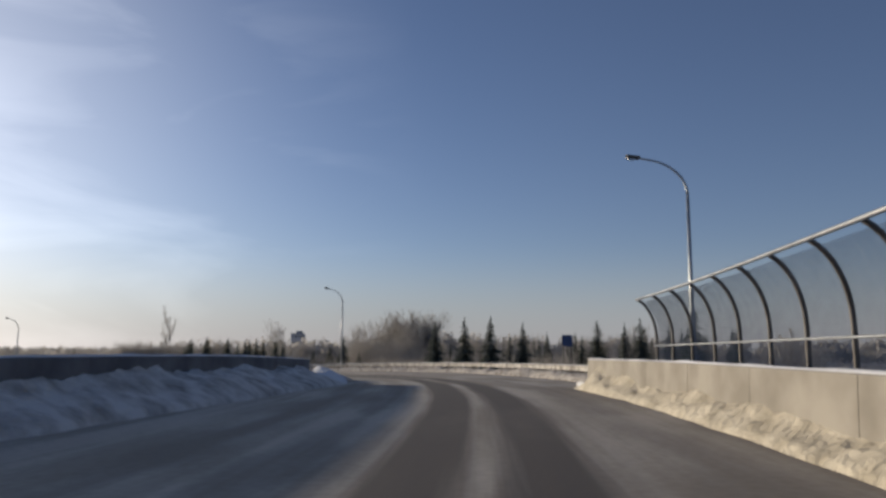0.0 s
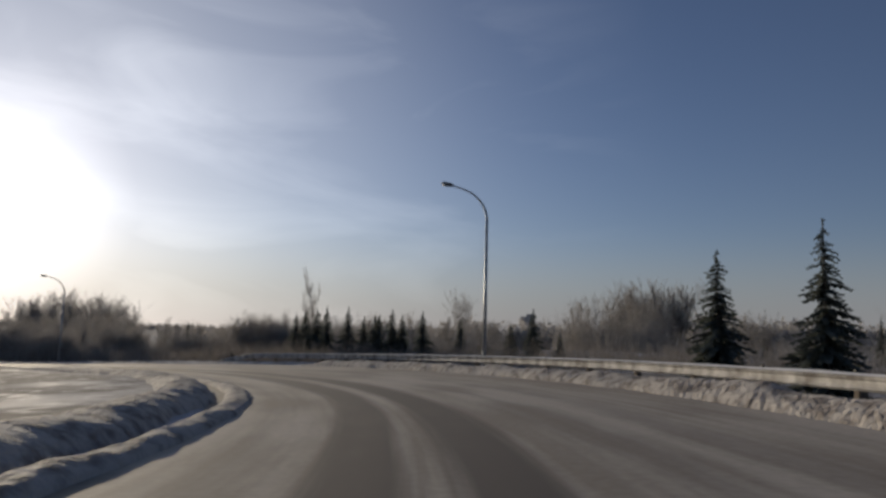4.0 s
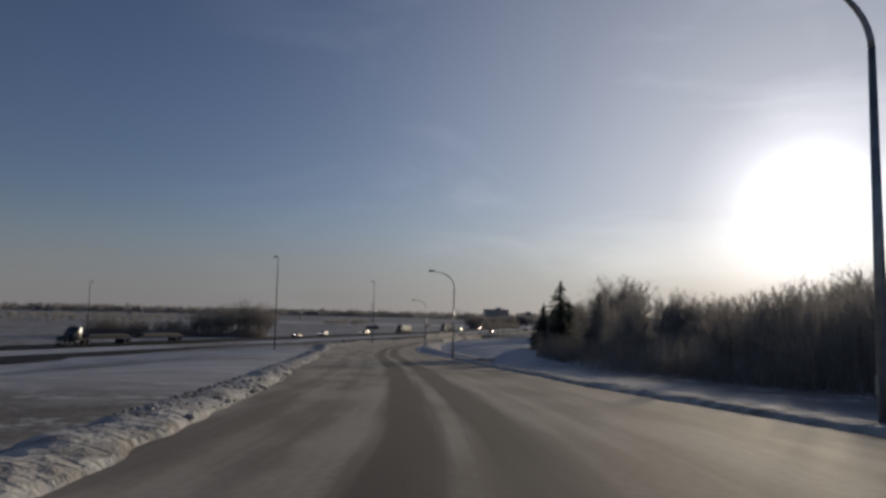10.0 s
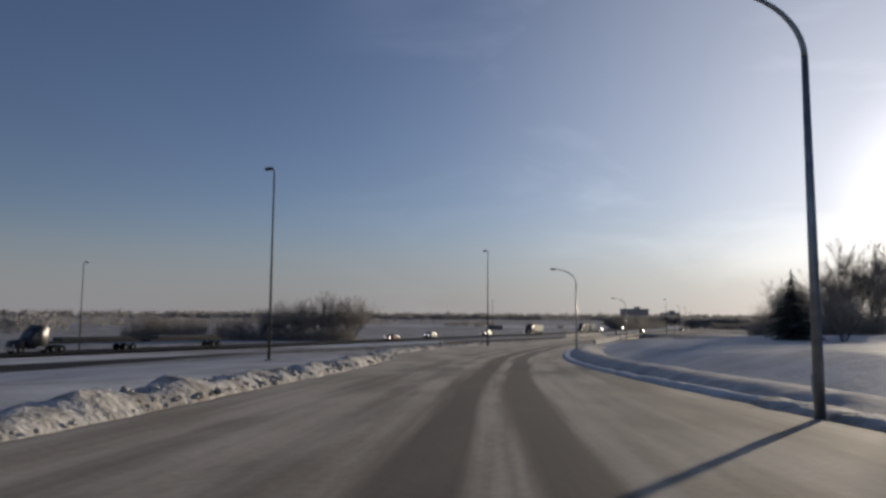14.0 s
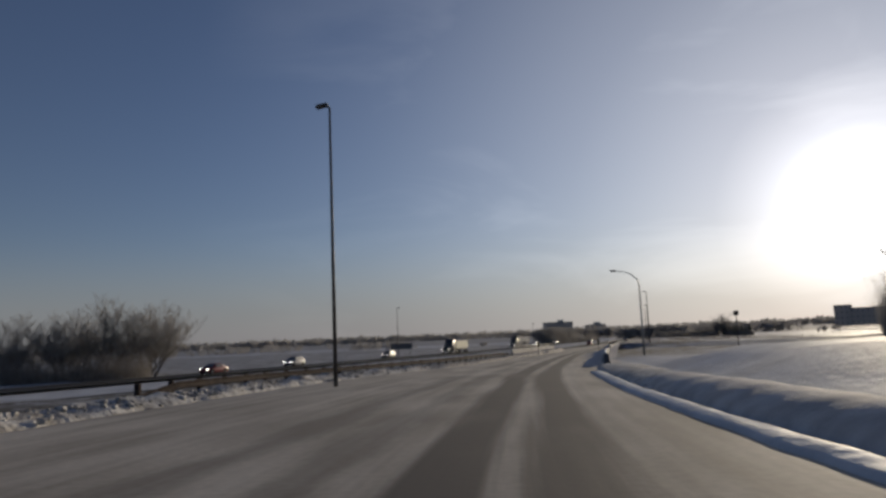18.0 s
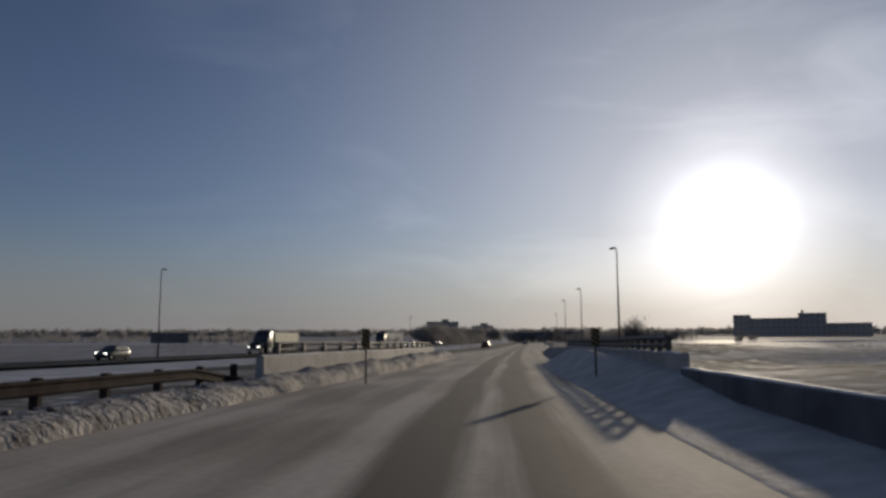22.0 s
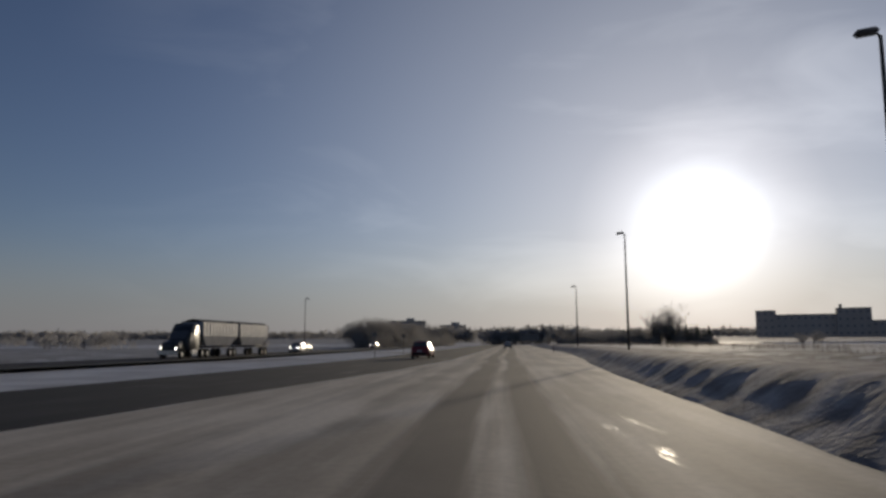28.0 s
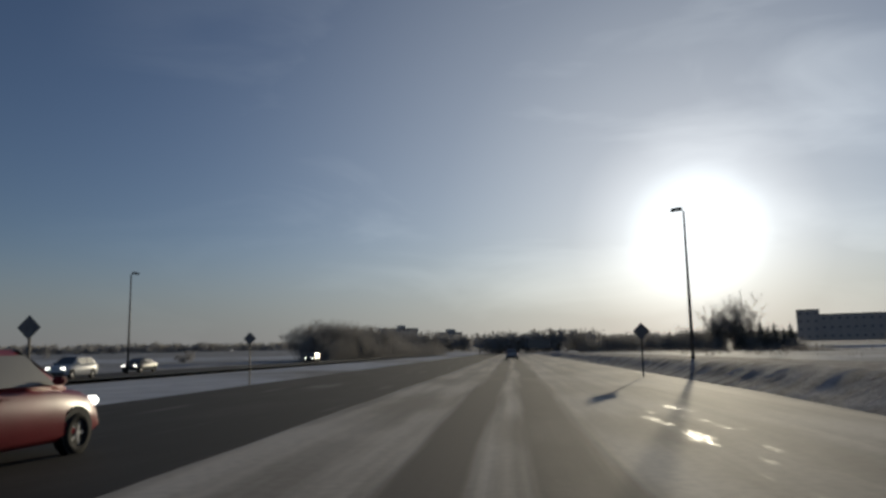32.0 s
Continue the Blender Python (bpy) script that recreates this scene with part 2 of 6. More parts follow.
# the highway's near edge, which the ramp joins
HW_LINE = [(-150.0, -337.0, 0), (-55.0, -79.0, 0), (40.4, 179.4, 0), (80.5, 287.0, 0), (119.5, 394.0, 0), (138.3, 448.7, 0), (147.6, 481.0, 0), (156.4, 513.0, 0)] + [(156.4 + END_DIR.x * 80 * k, 513.0 + END_DIR.y * 80 * k, 0) for k in range(1, 12)]


def spline(rows, i, u):
    g = lambda k: np.array(rows[min(max(k, 0), len(rows) - 1)], float)
    p0, p1, p2, p3 = g(i - 1), g(i), g(i + 1), g(i + 2)
    return 0.5 * (2 * p1 + (p2 - p0) * u + (2 * p0 - 5 * p1 + 4 * p2 - p3) * u * u + (3 * p1 - p0 - 3 * p2 + p3) * u ** 3)


STEPS = 26
RAMP = np.array([spline(LINE, i, k / STEPS) for i in range(len(LINE) - 1) for k in range(STEPS)])   # points
RT = np.array([2 * (i - 1 + k / STEPS) for i in range(len(LINE) - 1) for k in range(STEPS)])         # station: 2 a knot
_d = np.gradient(RAMP[:, :2], axis=0)
_d /= np.linalg.norm(_d, axis=1)[:, None]
RDIR = _d
RLEFT = np.stack([-_d[:, 1], _d[:, 0]], 1)
RDIST = np.r_[0, np.cumsum(np.linalg.norm(np.diff(RAMP[:, :2], axis=0), axis=1))]


HW = np.array([spline(HW_LINE, i, k / 20) for i in range(len(HW_LINE) - 1) for k in range(20)])[:, :2]
HW_D = np.gradient(HW, axis=0)
HW_D /= np.linalg.norm(HW_D, axis=1)[:, None]
HW_S = np.r_[0, np.cumsum(np.linalg.norm(np.diff(HW, axis=0), axis=1))]
HW_S -= HW_S[100]                        # zero where the ramp joins


def hw_place(along, left, z=-7.49):
    x, y = np.interp(along, HW_S, HW[:, 0]), np.interp(along, HW_S, HW[:, 1])
    dx, dy = np.interp(along, HW_S, HW_D[:, 0]), np.interp(along, HW_S, HW_D[:, 1])
    return Vector((x - dy * left, y + dx * left, z))


def hw_turn(along):
    return math.atan2(np.interp(along, HW_S, HW_D[:, 1]), np.interp(along, HW_S, HW_D[:, 0]))


def hw_left(x, y):
    i = int(np.argmin((HW[:, 0] - x) ** 2 + (HW[:, 1] - y) ** 2))
    return -(x - HW[i, 0]) * HW_D[i, 1] + (y - HW[i, 1]) * HW_D[i, 0]


def crossfall(s):
    """How much the road rises to the right, per metre: the bend is banked."""
    return np.interp(s, (0, 2, 3.5, 5, 6, 7, 8, 9, 10.5, 12, 13.5), (0, 0.004, 0.02, 0.036, 0.042, 0.041, 0.036, 0.029, 0.016, 0.008, 0))


def at_station(s, left=0.0, up=0.0):
    """The place at a station of the ramp, so far to its left and above its surface."""
    c = [np.interp(s, RT, RAMP[:, k]) for k in range(3)]
    lx, ly = np.interp(s, RT, RLEFT[:, 0]), np.interp(s, RT, RLEFT[:, 1])
    return Vector((c[0] + lx * left, c[1] + ly * left, c[2] + up - left * crossfall(s)))


def heading(s):
    return math.atan2(-np.interp(s, RT, RDIR[:, 0]), np.interp(s, RT, RDIR[:, 1]))


LEFT_T, LEFT_W = (-2, 0, 0.8, 1.2, 2.0, 2.5, 3.2, 4, 5, 6, 7, 8, 9, 9.9, 11, 13, 16, 17, 18, 20, 22, 24, 25, 26.3, 28, 28.7, 29.6, 30.5, 31.1, 31.5, 32.2, 33, 37), (8, 7.9, 7.7, 7.3, 6.4, 5.8, 4.9, 4.3, 3.75, 3.35, 3.2, 3.0, 2.9, 3.4, 5.1, 6.8, 7.6, 9, 12.5, 12.5, 8.5, 6.3, 6.0, 8.6, 9.2, 8.9, 7.6, 6.2, 5.6, 5.1, 4.6, 4.6, 4.4)
RIGHT_T, RIGHT_W = (-2, 0, 2.0, 2.5, 3.0, 3.8, 5.4, 7, 8.3, 9.2, 10.2, 11, 12, 14.8, 16.6, 17.5, 18.4, 19.4, 20.4, 21.4, 24.5, 25.5, 28.5, 29.1, 30.2, 31, 31.6, 32, 33.7, 36, 40), (4.6, 4.6, 5.0, 6.5, 7.2, 7.7, 8.3, 8.6, 9.2, 9.3, 8.9, 7.3, 6.4, 7, 4.6, 4.1, 3.8, 3.3, 3.0, 3.0, 3.5, 3.9, 4.35, 4.8, 5.4, 6.0, 6.4, 7.0, 7.9, 8.05, 8.2)


def base_level(x, y):
    return -7.6 + 6.0 * smooth(170, 40, y) * smooth(30, 95, x) + 1.2 * smooth(300, 170, y) * smooth(60, 110, x)


def smooth(a, b, v):
    u = min(1.0, max(0.0, (v - a) / (b - a)))      # a > b: falls
    return u * u * (3 - 2 * u)


def ramp_at(x, y):
    i = int(np.argmin((RAMP[:, 0] - x) ** 2 + (RAMP[:, 1] - y) ** 2))
    lat = (x - RAMP[i, 0]) * RLEFT[i, 0] + (y - RAMP[i, 1]) * RLEFT[i, 1]
    return i, lat


def ground_z(x, y):
    """Height of the snow-covered ground."""
    i, lat = ramp_at(x, y)
    s, zr = RT[i], RAMP[i, 2]
    edge = np.interp(s, LEFT_T, LEFT_W) if lat > 0 else np.interp(s, RIGHT_T, RIGHT_W)
    zr -= max(-edge, min(edge, lat)) * crossfall(s)
    d = math.hypot(x - RAMP[i, 0], y - RAMP[i, 1]) - edge
    z0 = base_level(x, y)
    far = math.hypot(x - 100, y - 200)
    hw = hw_left(x, y)
    if d <= 0:
        z = zr - 0.25
    else:
        w = smooth(1.5, 42, d)
        z = (zr - 0.25 * (1 - smooth(0, 1.5, d))) * (1 - w) + z0 * w
        if lat < 0 and 13 < s < 24:      # ditch, then a low swell of the field
            fade = smooth(13, 15, s) * (1 - smooth(20, 21.5, s))
            z += fade * (-0.35 * smooth(0.5, 2.5, d) * (1 - smooth(3, 6, d)) + (1.25 * smooth(3.5, 9.5, d) + 0.5 * smooth(9, 24, d)) * (1 - smooth(36, 80, d)))
        if lat < 0 and s > 25:      # embankment that rises from the road's edge to the field
            rise = float(np.interp(s, (25, 25.6, 27, 30, 33, 40), (0, 1.0, 0.95, 0.85, 0.75, 0.6)))
            if d < 9: z = zr + rise * smooth(-1, 7, d) - 0.35 * (1 - smooth(6, 8, d))
            else: z = (zr + rise) * (1 - smooth(20, 70, d)) + z * smooth(20, 70, d)
        z += 0.22 * (noise.noise((x * 0.09, y * 0.09, 0.3)) + 0.4 * noise.noise((x * 0.31, y * 0.31, 4))) * smooth(0.5, 6, d)
    z += 2.5 * math.exp(-((x - 146) / 25) ** 2 - ((y - 268) / 36) ** 2)      # rise with a grove on it
    if hw > -1.5:
        z = min(z, -7.75) if -1.5 < hw < 45 and far < 900 else z
    z += 9.0 * smooth(500, 1600, far) + 16 * smooth(1400, 3500, far) * (0.4 + 0.6 * noise.noise((x * 0.0011, y * 0.0011, 2)))
    return z


def ground_material():
    m, n, l, p = material("snowy_field", 0.8)
    p.inputs["Specular IOR Level"].default_value = 0.06
    tc = n.new("ShaderNodeTexCoord")
    def nz(scale, detail, stretch=(1, 1, 1), rough=0.55):
        mp = n.new("ShaderNodeMapping"); mp.inputs["Scale"].default_value = stretch
        l.new(tc.outputs["Object"], mp.inputs[0])
        t = n.new("ShaderNodeTexNoise"); t.inputs["Scale"].default_value = scale; t.inputs["Detail"].default_value = detail; t.inputs["Roughness"].default_value = rough
        l.new(mp.outputs[0], t.inputs["Vector"])
        return t.outputs["Fac"]
    def rng(v, a, b, c=0.0, d=1.0):
        r = n.new("ShaderNodeMapRange"); r.interpolation_type = "SMOOTHSTEP"
        for k, x in (("From Min", a), ("From Max", b), ("To Min", c), ("To Max", d)): r.inputs[k].default_value = x
        l.new(v, r.inputs["Value"])
        return r.outputs[0]
    def mixed(f, a, b):
        k = n.new("ShaderNodeMix"); k.data_type = "RGBA"
        l.new(f, k.inputs["Factor"])
        for i, v in (("A", a), ("B", b)):
            if isinstance(v, tuple): k.inputs[i].default_value = (*v, 1)
            else: l.new(v, k.inputs[i])
        return k.outputs["Result"]
    def mul(a, b):
        k = n.new("ShaderNodeMath"); k.operation = "MULTIPLY"
        l.new(a, k.inputs[0]); l.new(b, k.inputs[1])
        return k.outputs[0]
    snow = mixed(rng(nz(0.25, 6), 0.35, 0.65), (0.52, 0.52, 0.53), (0.70, 0.70, 0.71))
    grass = mixed(rng(nz(3.0, 5), 0.3, 0.7), (0.085, 0.072, 0.059), (0.185, 0.16, 0.126))
    broad = nz(0.022, 4)
    tuft = nz(0.9, 6, rough=0.7)
    at = n.new("ShaderNodeAttribute"); at.attribute_name = "scrub"
    both = n.new("ShaderNodeMath"); both.operation = "MAXIMUM"
    clear = n.new("ShaderNodeAttribute"); clear.attribute_name = "drifted"
    l.new(mul(rng(broad, 0.50, 0.64, 0.0, 0.7), rng(clear.outputs["Fac"], 0, 1, 1, 0)), both.inputs[0]); l.new(at.outputs["Fac"], both.inputs[1])
    cover = mul(mul(both.outputs[0], rng(tuft, 0.34, 0.50)), rng(nz(0.11, 5), 0.36, 0.50, 0.35, 1.0))
    l.new(mixed(cover, snow, grass), p.inputs["Base Color"])
    l.new(rng(cover, 0, 0.6, 0.7, 0.95), p.inputs["Roughness"])
    bp = n.new("ShaderNodeBump"); bp.inputs["Strength"].default_value = 0.5; bp.inputs["Distance"].default_value = 0.15
    l.new(nz(1.6, 6, rough=0.65), bp.inputs["Height"]); l.new(bp.outputs[0], p.inputs["Normal"])
    return m


FIELD = ground_material()


# ---------- ground ----------
def scrub(x, y):
    """How much dry grass and brush shows through the snow."""
    i, lat = ramp_at(x, y)
    st = RT[i]
    hw = hw_left(x, y)
    v = 0.0
    if lat > 0 and hw < 0:
        v = max(0.95 * smooth(16.5, 18.5, st) * (1 - smooth(25, 27, st)), 0.8 * smooth(3.2, 5, st) * (1 - smooth(11, 13, st)) * smooth(4, 7, lat))
    if lat < 0 and abs(lat) < 70:
        v = (0.95 if st < 25 or (st < 31 and lat > -20) else 0.5) * smooth(21, 22.5, st) * (1 - smooth(24, 38, st) * 0.35)
    if lat < 0 and st < 15:
        v = max(v, 0.85 * smooth(2, 4, st) * (1 - smooth(12.5, 14.5, st)) * smooth(8, 13, -lat))
    if 36 < hw < 400 and y < 700:
        v = max(v, 0.55)
    if math.hypot(x - 100, y - 200) > 700:
        v = max(v, 0.6)
    return v


def drifted(x, y):
    """Where deep drifts hide the grass."""
    i, lat = ramp_at(x, y)
    return smooth(11, 12.5, RT[i]) * (1 - smooth(20.3, 21.2, RT[i])) * (1 - smooth(50, 75, -lat)) if lat < 0 else 0.0


def build_ground():
    # finer cells near the road, coarse ones out to the horizon
    def axis(lo, hi, step, far, n):
        mid = list(np.arange(lo, hi + 0.1, step))
        g = np.geomspace(step * 2, far, n)
        return [lo - v for v in g[::-1]] + mid + [hi + v for v in g]
    xs, ys = axis(-60, 260, 3.2, 4200, 26), axis(-60, 560, 3.2, 4200, 26)
    verts = [(x, y, ground_z(x, y)) for y in ys for x in xs]
    nx = len(xs)
    faces = [(j * nx + i, j * nx + i + 1, (j + 1) * nx + i + 1, (j + 1) * nx + i) for j in range(len(ys) - 1) for i in range(nx - 1)]
    me = mesh_of("ground", verts, faces, FIELD, True)
    lay = me.attributes.new("scrub", "FLOAT", "POINT")
    lay.data.foreach_set("value", [scrub(x, y) for y in ys for x in xs])
    lay = me.attributes.new("drifted", "FLOAT", "POINT")
    lay.data.foreach_set("value", [drifted(x, y) for y in ys for x in xs])
    ob = new("ground", me)
    tagged(ob, "snow-covered open ground with ditches and low swells", "ground", kind="structure")


build_ground()
# ---------- road surfaces ----------
def road_material(name, rut_dark, snow_a, snow_b, mode):
    """Packed snow over asphalt. u: metres to the left of the wheel line, v: metres along."""
    m, n, l, p = material(name, 0.55)
    p.inputs["Specular IOR Level"].default_value = 0.16
    uv = n.new("ShaderNodeUVMap"); uv.uv_map = "lane"
    sep = n.new("ShaderNodeSeparateXYZ"); l.new(uv.outputs[0], sep.inputs[0])
    def math_node(op, a, b=None):
        k = n.new("ShaderNodeMath"); k.operation = op
        for i, v in enumerate((a, b)):
            if v is None: continue
            if isinstance(v, (int, float)): k.inputs[i].default_value = v
            else: l.new(v, k.inputs[i])
        return k.outputs[0]
    def noise_node(sx, sy, scale, detail=5):
        mp = n.new("ShaderNodeMapping"); mp.inputs["Scale"].default_value = (sx, sy, 1)
        l.new(uv.outputs[0], mp.inputs[0])
        t = n.new("ShaderNodeTexNoise"); t.inputs["Scale"].default_value = scale; t.inputs["Detail"].default_value = detail
        l.new(mp.outputs[0], t.inputs["Vector"])
        return t.outputs["Fac"]
    def ranged(v, a, b, c=0.0, d=1.0):
        r = n.new("ShaderNodeMapRange"); r.interpolation_type = "SMOOTHSTEP"
        for k, x in (("From Min", a), ("From Max", b), ("To Min", c), ("To Max", d)): r.inputs[k].default_value = x
        l.new(v, r.inputs["Value"])
        return r.outputs[0]
    wob = math_node("MULTIPLY", math_node("SUBTRACT", noise_node(0.0, 0.03, 1.0, 2), 0.5), 0.9)
    u = math_node("ADD", sep.outputs["X"], wob)
    streak = noise_node(2.2, 0.06, 1.0, 6)
    patch = noise_node(0.35, 0.12, 1.0, 5)
    fine = noise_node(6, 6, 1.0, 4)
    if mode == "ramp":
        own = math_node("ABSOLUTE", math_node("SUBTRACT", math_node("ABSOLUTE", u), 0.82))
        rut = math_node("ADD", own, math_node("MULTIPLY", math_node("SUBTRACT", streak, 0.5), 0.7))
        dark = ranged(rut, 0.80, 0.35)
        u2 = math_node("ABSOLUTE", math_node("SUBTRACT", math_node("ABSOLUTE", math_node("SUBTRACT", u, 3.5)), 0.85))
        dark2 = math_node("MULTIPLY", ranged(math_node("ADD", u2, math_node("MULTIPLY", math_node("SUBTRACT", patch, 0.5), 2.2)), 0.7, 0.1), 0.38)
        u3 = math_node("ABSOLUTE", math_node("SUBTRACT", math_node("ABSOLUTE", math_node("ADD", u, 3.8)), 0.8))
        dark3 = math_node("MULTIPLY", ranged(math_node("ADD", u3, math_node("MULTIPLY", math_node("SUBTRACT", patch, 0.5), 2.4)), 0.7, 0.1), 0.30)
        dark = math_node("MAXIMUM", dark, math_node("MAXIMUM", dark2, dark3))
    else:
        dark = ranged(math_node("ADD", streak, math_node("MULTIPLY", patch, 0.8)), 1.32, 1.0)
    dark = math_node("MULTIPLY", dark, ranged(patch, 0.2, 0.5, 0.72, 1.0))
    mix0 = n.new("ShaderNodeMix"); mix0.data_type = "RGBA"
    mix0.inputs["A"].default_value, mix0.inputs["B"].default_value = (*snow_a, 1), (*snow_b, 1)
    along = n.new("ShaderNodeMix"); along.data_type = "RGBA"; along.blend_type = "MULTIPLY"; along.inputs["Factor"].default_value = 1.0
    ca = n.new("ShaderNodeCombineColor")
    # Early snow multiplied darker: shade across the road put into the colour.
    shade_along = ranged(math_node("ADD", sep.outputs["Y"], math_node("MULTIPLY", patch, 60)), 200, 420, 0.76 if mode == "ramp" else 1.0, 1.0)
    for k in range(3): l.new(shade_along, ca.inputs[k])
    l.new(ranged(math_node("ADD", math_node("MULTIPLY", patch, 0.6), math_node("MULTIPLY", streak, 0.4)), 0.38, 0.62), mix0.inputs["Factor"])
    grain = n.new("ShaderNodeMix"); grain.data_type = "RGBA"; grain.blend_type = "MULTIPLY"
    grain.inputs["Factor"].default_value = 0.35
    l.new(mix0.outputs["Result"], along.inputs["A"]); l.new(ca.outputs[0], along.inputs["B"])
    l.new(along.outputs["Result"], grain.inputs["A"])
    cg = n.new("ShaderNodeCombineColor")
    for k in range(3): l.new(ranged(fine, 0.25, 0.7, 0.55, 1.0), cg.inputs[k])
    l.new(cg.outputs[0], grain.inputs["B"])
    mix = n.new("ShaderNodeMix"); mix.data_type = "RGBA"
    l.new(dark, mix.inputs["Factor"]); l.new(grain.outputs["Result"], mix.inputs["A"])
    mix.inputs["B"].default_value = (*rut_dark, 1)
    l.new(mix.outputs["Result"], p.inputs["Base Color"])
    # polished ice: thin streaks in the bend, broken patches beside the lane at the merge
    if mode == "ramp":
        v = sep.outputs["Y"]
        def band(at, half, v0, v1):
            across = ranged(math_node("ABSOLUTE", math_node("SUBTRACT", sep.outputs["X"], at)), half, half * 0.4)
            return math_node("MULTIPLY", across, math_node("MULTIPLY", ranged(v, v0, v0 + 4), ranged(v, v1, v1 - 4)))
        thin = math_node("MULTIPLY", ranged(noise_node(8.0, 0.12, 1.0, 4), 0.45, 0.64), ranged(noise_node(2.0, 0.3, 1.0, 5), 0.32, 0.55, 0.35, 1.0))
        broken = math_node("MULTIPLY", ranged(noise_node(2.2, 0.40, 1.0, 7), 0.55, 0.66), ranged(noise_node(7.0, 2.5, 1.0, 4), 0.40, 0.60, 0.35, 1.0))
        bend = math_node("MAXIMUM", math_node("MAXIMUM", band(1.75, 0.38, ICE[0], ICE[1]), band(-0.2, 0.4, ICE[1] - 6, ICE[2])), math_node("MAXIMUM", band(-1.4, 0.4, ICE[2] - 6, ICE[3] - 12), band(-2.6, 0.4, ICE[3] - 18, ICE[3])))
        ice = math_node("MAXIMUM", math_node("MULTIPLY", bend, thin), math_node("MULTIPLY", math_node("MAXIMUM", band(-2.1, 0.7, ICE[4], ICE[5]), band(-3.4, 1.0, ICE[5] - 4, ICE[6])), broken))
        l.new(math_node("SUBTRACT", 0.82, math_node("MULTIPLY", ice, 0.31)), p.inputs["Roughness"])
        l.new(math_node("ADD", 0.14, math_node("MULTIPLY", ice, 0.16)), p.inputs["Specular IOR Level"])
    else:
        p.inputs["Roughness"].default_value = 0.75
    bp = n.new("ShaderNodeBump"); bp.inputs["Strength"].default_value = 0.35; bp.inputs["Distance"].default_value = 0.03
    rough_part = math_node("MULTIPLY", math_node("ADD", streak, math_node("MULTIPLY", fine, 0.5)), math_node("SUBTRACT", 1.0, math_node("MULTIPLY", ice, 0.7)) if mode == "ramp" else 1.0)
    l.new(rough_part, bp.inputs["Height"])
    l.new(bp.outputs[0], p.inputs["Normal"])
    return m


ICE = [float(np.interp(k, RT, RDIST)) for k in (6.2, 7.8, 8.5, 10.1, 27.0, 31.0, 33.5)]      # metres along at which icy stretches begin and end
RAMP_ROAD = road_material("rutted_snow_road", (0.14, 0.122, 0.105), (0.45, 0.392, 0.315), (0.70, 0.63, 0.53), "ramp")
HIGHWAY = road_material("bare_asphalt_with_snow", (0.020, 0.018, 0.018), (0.13, 0.12, 0.11), (0.26, 0.245, 0.23), "highway")


def with_lane(me, uvs):
    lay = me.uv_layers.new(name="lane")
    idx = np.empty(len(me.loops), int)
    me.loops.foreach_get("vertex_index", idx)
    lay.data.foreach_set("uv", np.array(uvs, float)[idx].ravel())
    return me


def build_ramp():
    cols = 15
    verts, uvs = [], []
    for i in range(0, len(RAMP)):
        a, b = -np.interp(RT[i], RIGHT_T, RIGHT_W) - (2.0 if 20.7 < RT[i] < 25.9 else 0.6), np.interp(RT[i], LEFT_T, LEFT_W) + (1.5 if 4.5 < RT[i] < 10.5 else 0.6 if RT[i] < 26 else 0.15)
        for c in range(cols):
            w = a + (b - a) * c / (cols - 1)
            verts.append((RAMP[i, 0] + RLEFT[i, 0] * w, RAMP[i, 1] + RLEFT[i, 1] * w, RAMP[i, 2] - w * crossfall(RT[i]) + 0.012 * noise.noise((w * 0.9, RDIST[i] * 0.2, 0)) - (0.07 if c in (0, cols - 1) else 0)))
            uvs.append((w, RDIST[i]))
    faces = [(i * cols + c, (i + 1) * cols + c, (i + 1) * cols + c + 1, i * cols + c + 1)[::-1] for i in range(len(RAMP) - 1) for c in range(cols - 1)]
    me = with_lane(mesh_of("road", verts, faces, RAMP_ROAD, True), uvs)
    tagged(new("road", me), "curving ramp road under rutted packed snow with dark wheel tracks", "road", kind="structure")


def build_highway(a, b, name):
    verts, uvs = [], []
    n0 = 0
    for k, t in enumerate(np.arange(-520, 900, 10.0)):
        for c in range(5):
            w = a + (b - a) * c / 4
            verts.append(hw_place(t, w)); uvs.append((w, t)); 
        n0 += 1
    faces = [(i * 5 + c, (i + 1) * 5 + c, (i + 1) * 5 + c + 1, i * 5 + c + 1)[::-1] for i in range(n0 - 1) for c in range(4)]
    me = with_lane(mesh_of(name, verts, faces, HIGHWAY, True), uvs)
    tagged(new(name, me), "dark highway carriageway, asphalt showing through thin snow", "road", kind="structure")


build_ramp()
build_highway(-4.5, 8.8, "road_highway_near")
build_highway(25.0, 36.0, "road_highway_far")



PILED = noisy("grey_piled_snow", (0.52, 0.478, 0.445), (0.72, 0.672, 0.63), 1.3, 0.85, bump=0.5, bump_scale=7, bump_dist=0.05, spec=0.1)
# Dirty grassy snow, with some of the bank's shade put into the colour.
DARKBANK = noisy("dirty_shade_toned_snow", (0.22, 0.197, 0.187), (0.50, 0.462, 0.445), 1.1, 0.9, bump=0.6, bump_scale=6, bump_dist=0.08, detail=9, lo=0.38, hi=0.66, spec=0.05)
DIRTY = noisy("dirty_ploughed_snow", (0.21, 0.182, 0.162), (0.48, 0.445, 0.405), 2.6, 0.85, bump=1.0, bump_scale=6, bump_dist=0.15, lo=0.36, hi=0.56)


